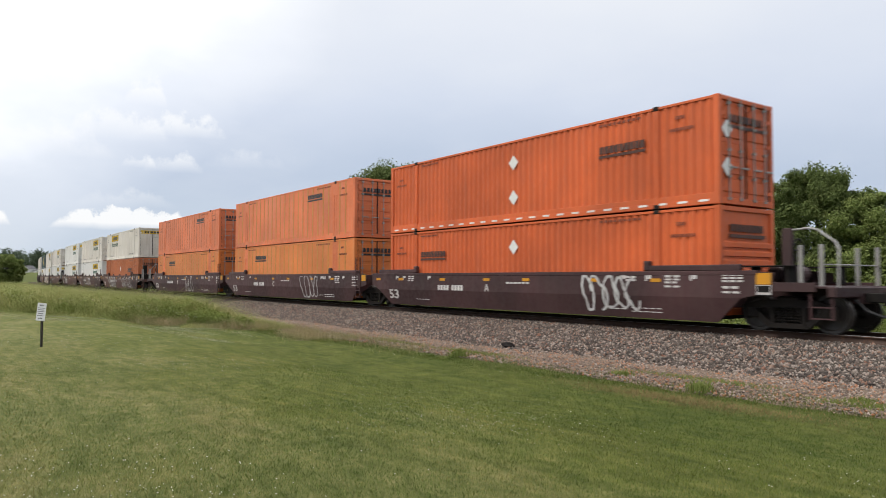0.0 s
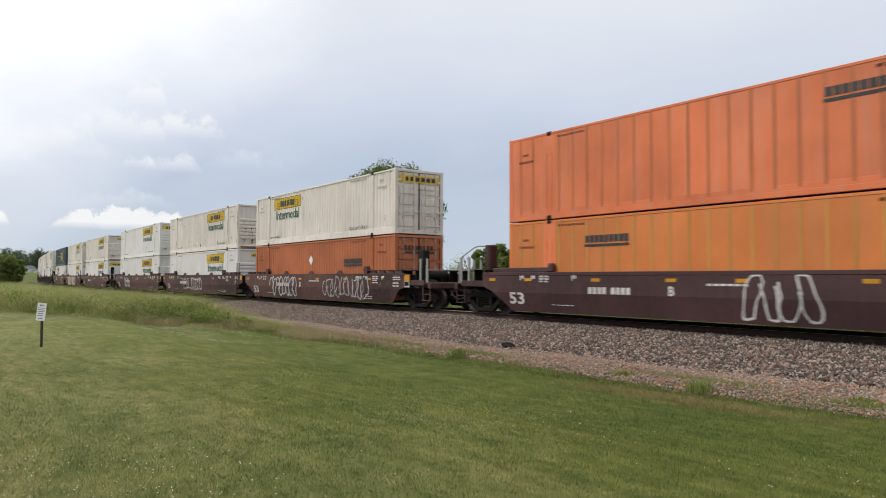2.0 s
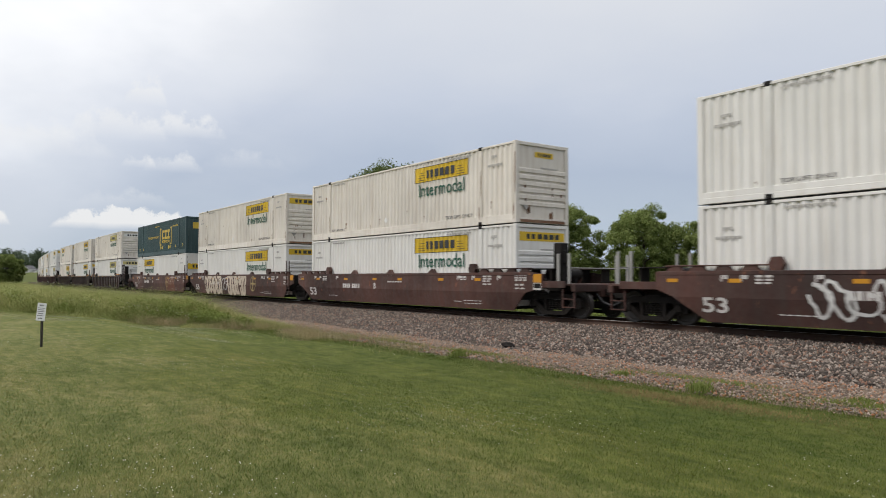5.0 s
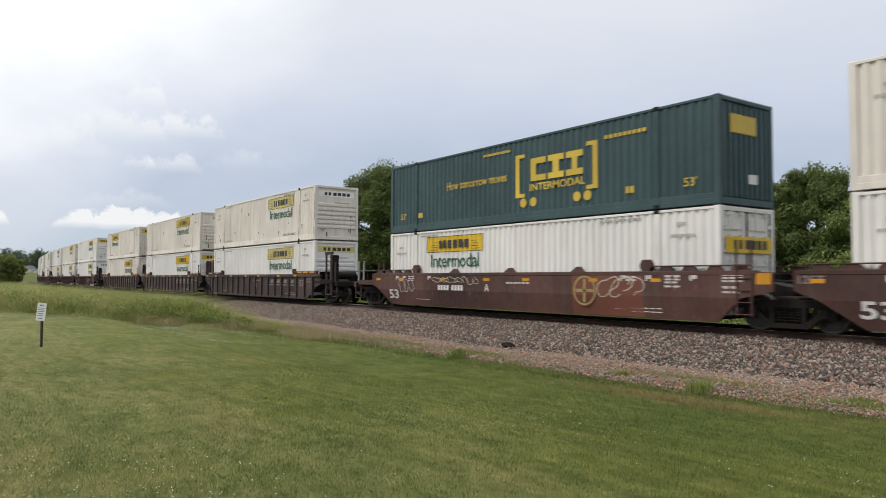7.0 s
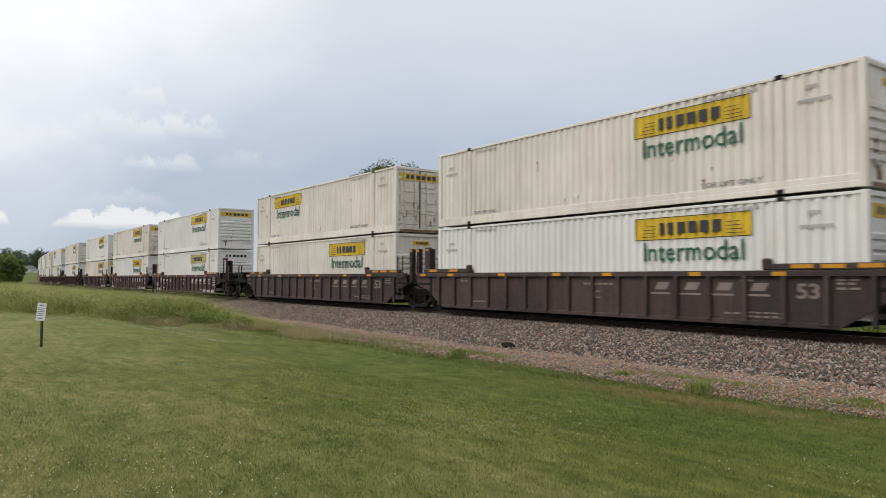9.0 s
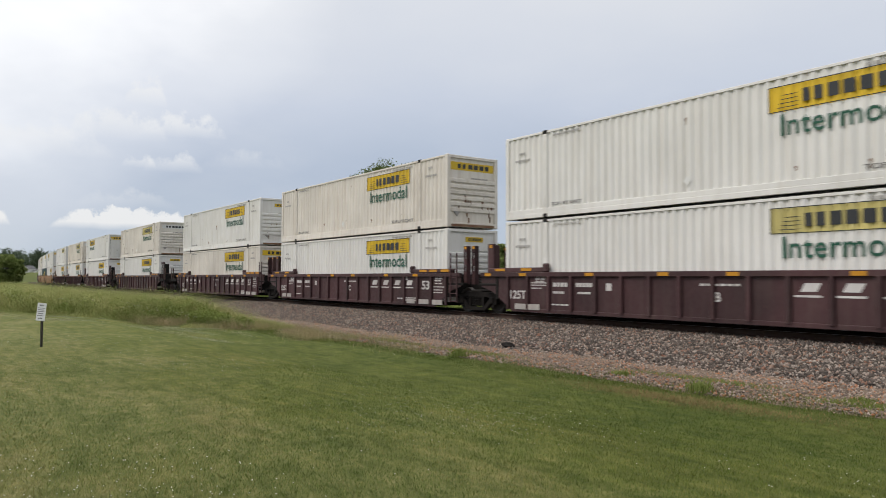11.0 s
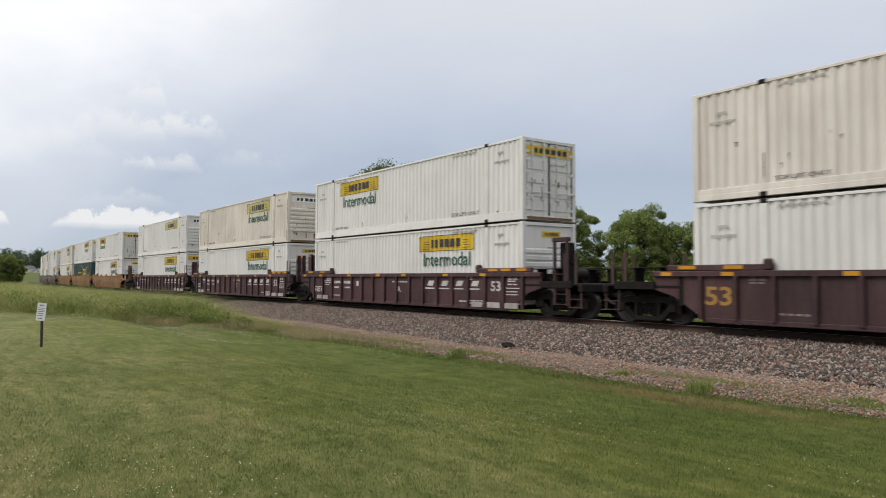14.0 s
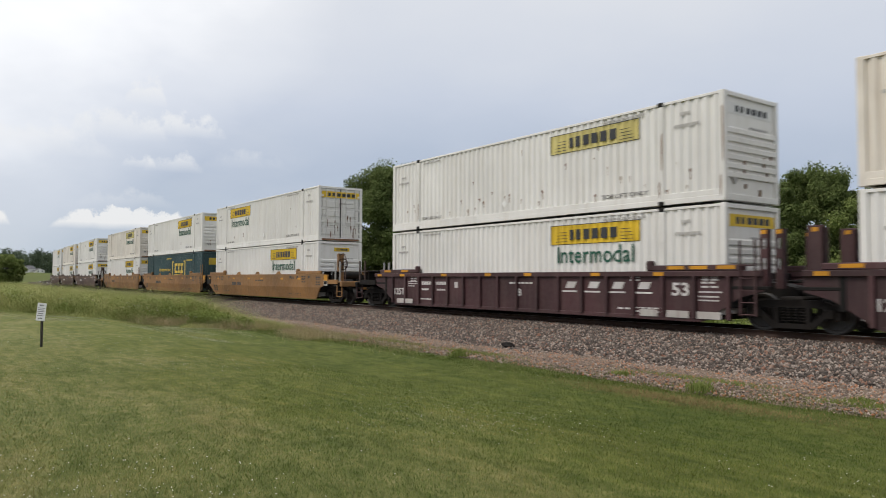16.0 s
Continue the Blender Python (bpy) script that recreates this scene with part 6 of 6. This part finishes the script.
def orange_plate(top, seamed):
    c = container(f"{'faded ' if top else ''}orange flat-panel container with riveted seams, {'stacked on another' if top else 'in the well'}", "orange_pale" if top else "orange_warm", "door", "seamed" if seamed else "plain")
    orange_marks(c, 2.9 if top else -4.5, 2.1 if top else 1.95, "ink")
    orange_end_mark(c)
    return c


def green(top):
    c = container(f"dark green container with yellow bracketed mark, {'stacked on another' if top else 'in the well'}", "green", "plain")
    rail_logo(c)
    part("end_plate", mesh("end_plate", lambda bm: box(bm, HX - 0.021, HX - 0.014, 0.10, 0.52, 0.62, 0.88), M["decal"]), c, None, "small white plate")
    return c


A3 = "maroon smooth-sided well car with white stencils and amber reflectors"
B3 = "rusty red-brown smooth-sided well car with graffiti"
R3 = "dusty maroon well car with ribbed sides and white plates"
T3 = "ochre-tan smooth-sided well car"
Z3 = "dull brown smooth-sided well car"
G1 = (3.5, 0.34, 2.1, 1.02, "spray", 3, 0.075)

# place of the container's left end at the start, car, lower and upper container
CONSIST = [
    (-3.45, lambda: well_car(A3, "maroon", "smooth", "free", "joint", "B"), None, None),
    (-27.0, lambda: well_car(A3, "maroon", "smooth", "joint", "free", "A", [G1]),
     lambda: orange_steel(False, "front", [(0.04, 2.06)], [(-0.95, 1.1)], False, (-5.7, 1.70)),
     lambda: orange_steel(True, "door", [(0.04, 0.87), (0.04, 2.10)], [(-0.95, 2.0), (-0.95, 1.0)], True)),
    (-46.45, lambda: well_car(A3, "maroon", "smooth", "joint", "joint", "C", [(2.6, 0.28, 2.0, 1.12, "spray", 4, 0.05)]), lambda: orange_plate(False, True), lambda: orange_plate(True, True)),
    (-65.9, lambda: well_car(A3, "maroon", "smooth", "free", "joint", "B", [(0.9, 0.28, 1.9, 1.10, "spray", 5, 0.055)]), lambda: orange_plate(False, True), lambda: orange_plate(True, False)),
    (-89.6, lambda: well_car(B3, "brown", "smooth", "joint", "free", "B", [(-5.3, 0.30, 3.6, 1.05, "spray", 6, 0.075), (1.6, 0.3, 4.4, 1.1, "spray", 7, 0.045)]),
     lambda: orange_steel(False, "door", [(-0.3, 1.9)], [], False, (3.4, 1.55), "orange_dull", "ink"), lambda: white(True, "door", "cream", False, True, "wide", 4, 0, 2)),
    (-109.0, lambda: well_car(B3, "brown", "smooth", "joint", "joint", "", [(-3.4, 0.30, 4.6, 1.05, "spray", 8, 0.06)]), lambda: white(False, "front", "white", False, True, "small", 0, 0, 3), lambda: white(True, "front", "cream", False, True, None, 14, 6, 4)),
    (-128.5, lambda: well_car(B3, "brown", "smooth", "free", "joint", "", [(-5.0, 0.35, 2.2, 0.9, "spray", 9, 0.08)]), lambda: white(False, "front", "white", False, True, None), lambda: white(True, "front", "white", False, True, "wide", 2, 0, 5)),
    (-151.9, lambda: well_car(B3, "brown", "smooth", "joint", "free", "B"), lambda: white(False, "front", "white", False, True, "wide"), lambda: white(True, "front", "cream", False, True, "small", 5, 5, 6)),
    (-171.4, lambda: well_car(B3, "brown", "smooth", "joint", "joint", "C", [(-5.6, 0.25, 3.4, 1.15, "spray_pale", 10, 0.20), (-0.9, 0.25, 3.2, 1.15, "spray_pale", 11, 0.22), (-2.6, 0.5, 1.6, 0.8, "spray", 12, 0.05)], False, True, 3.6),
     lambda: white(False, "front", "white", False, True, "wide"), lambda: white(True, "front", "cream", False, True, "wide", 6, 5, 7)),
    (-190.8, lambda: well_car(B3, "brown", "smooth", "free", "joint", "A", [(4.2, 0.75, 1.5, 0.6, "spray_pale", 13, 0.03), (-4.5, 1.10, 1.9, 0.24, "spray_pale", 21, 0.022), (-2.6, 1.05, 0.9, 0.30, "spray_pale", 22, 0.022), (-7.0, 0.72, 1.1, 0.5, "spray", 23, 0.02)], False, True, 3.55), lambda: white(False, "door", "white", False, True, "door"), lambda: green(True)),
    (-214.6, lambda: well_car("dull brown well car with ribbed sides", "brown_ribbed", "ribbed", "joint", "free", "B"), lambda: white(False, "front", "white", True, True, "pale"), lambda: white(True, "front", "cream", True, True, "white", 16, 3, 8)),
    (-234.05, lambda: well_car("dull brown well car with ribbed sides", "brown_ribbed", "ribbed", "joint", "joint", "C"), lambda: white(False, "front", "white", False, True, "wide"), lambda: white(True, "front", "cream", False, True, "small", 3, 5, 9)),
    (-253.4, lambda: well_car("dull brown well car with ribbed sides", "brown_ribbed", "ribbed", "free", "joint", "A"), lambda: white(False, "front", "cream", False, True, "small"), lambda: white(True, "door", "cream", False, True, "wide", 3, 5, 10)),
    (-276.75, lambda: well_car(R3, "maroon_ribbed", "ribbed", "joint", "free", "B", (), True), lambda: white(False, "front", "white", True, True, "white"), lambda: white(True, "front", "white", False, True, "wide", 3, 3, 11)),
    (-296.4, lambda: well_car(R3, "maroon_ribbed", "ribbed", "joint", "joint", "C", (), True), lambda: white(False, "front", "white", False, True, "small"), lambda: white(True, "front", "cream", False, True, "wide", 3, 7, 12)),
    (-315.8, lambda: well_car(R3, "maroon_ribbed", "ribbed", "free", "joint", "A", (), True), lambda: white(False, "front", "cream", False, True, "wide"), lambda: white(True, "front", "white", False, True, "small", 4, 4, 13)),
    (-339.3, lambda: well_car("maroon ribbed well car with grey graffiti panels", "maroon_ribbed", "ribbed", "free", "free", "", [(-0.3, 0.30, 1.5, 0.9, "spray_dim", 14, 0.05), (1.5, 0.30, 1.6, 0.9, "spray_dim", 15, 0.05), (3.4, 0.30, 1.6, 0.9, "spray_dim", 16, 0.05)], False, False),
     lambda: white(False, "front", "white", False, True, "small"), lambda: white(True, "front", "cream", True, True, "white", 12, 4, 14)),
    (-362.2, lambda: well_car(R3, "maroon_ribbed", "ribbed", "joint", "free", "A", (), True), lambda: white(False, "front", "white", False, True, "small"), lambda: white(True, "door", "white", False, True, "wide", 2, 4, 15)),
    (-381.9, lambda: well_car(R3, "maroon_ribbed", "ribbed", "joint", "joint", "C", (), True), lambda: white(False, "front", "white", False, True, "small"), lambda: white(True, "front", "beige", True, True, "white", 8, 6, 16)),
    (-401.3, lambda: well_car(R3, "maroon_ribbed", "ribbed", "free", "joint", "B", (), True), lambda: white(False, "front", "white", False, True, "wide"), lambda: white(True, "front", "white", True, False, "white", 18, 3, 17)),
    (-424.7, lambda: well_car(T3, "tan", "smooth", "joint", "free", ""), lambda: white(False, "front", "white", False, True, "small"), lambda: white(True, "door", "white", False, True, "wide", 2, 9, 18)),
    (-444.1, lambda: well_car(T3, "tan", "smooth", "joint", "joint", ""), lambda: green(False), lambda: white(True, "front", "white", False, True, "wide", 2, 4, 19)),
    (-463.5, lambda: well_car(T3, "tan", "smooth", "free", "joint", ""), lambda: white(False, "front", "white", False, True, "wide"), lambda: white(True, "front", "cream", True, True, "wide", 3, 5, 20)),
    (-487.0, lambda: well_car(Z3, "dull", "smooth", "joint", "free", ""), lambda: white(False, "front", "white", False, True, "wide"), lambda: white(True, "front", "white", False, True, "wide", 3, 5, 21)),
    (-506.4, lambda: well_car(Z3, "dull", "smooth", "joint", "joint", ""), lambda: white(False, "front", "white", False, True, "wide"), lambda: white(True, "front", "cream", False, True, "wide", 3, 5, 22)),
    (-525.8, lambda: well_car(Z3, "dull", "smooth", "free", "joint", ""), lambda: white(False, "front", "white", False, True, "wide"), lambda: white(True, "front", "white", False, True, "wide", 3, 5, 23)),
]
LOWER_Z = RAIL_Z + 0.315
for start, make_car, make_lower, make_upper in CONSIST:
    s = start + CL / 2
    rides(make_car(), s, RAIL_Z)
    # the ribbed wells carry their boxes a little higher
    ribbed = -410 < start < -210
    base, gap, ahead = (LOWER_Z + 0.05, 0.055, 0.06) if ribbed else (LOWER_Z, 0.025, 0.0)
    if make_lower:
        rides(make_lower(), s + ahead, base)
    if make_upper:
        rides(make_upper(), s + ahead, base + CH + gap)


def motions():
    """The whole train rolls along the line at an even speed."""
    for thing, s, z in MOVING:
        times = [0.0, 16.0] if s > BEND_X + 2 else [float(t) for t in range(17)]
        walk(thing, [(t, line_pose(s + SPEED * t, 0, z)) for t in times])


motions()
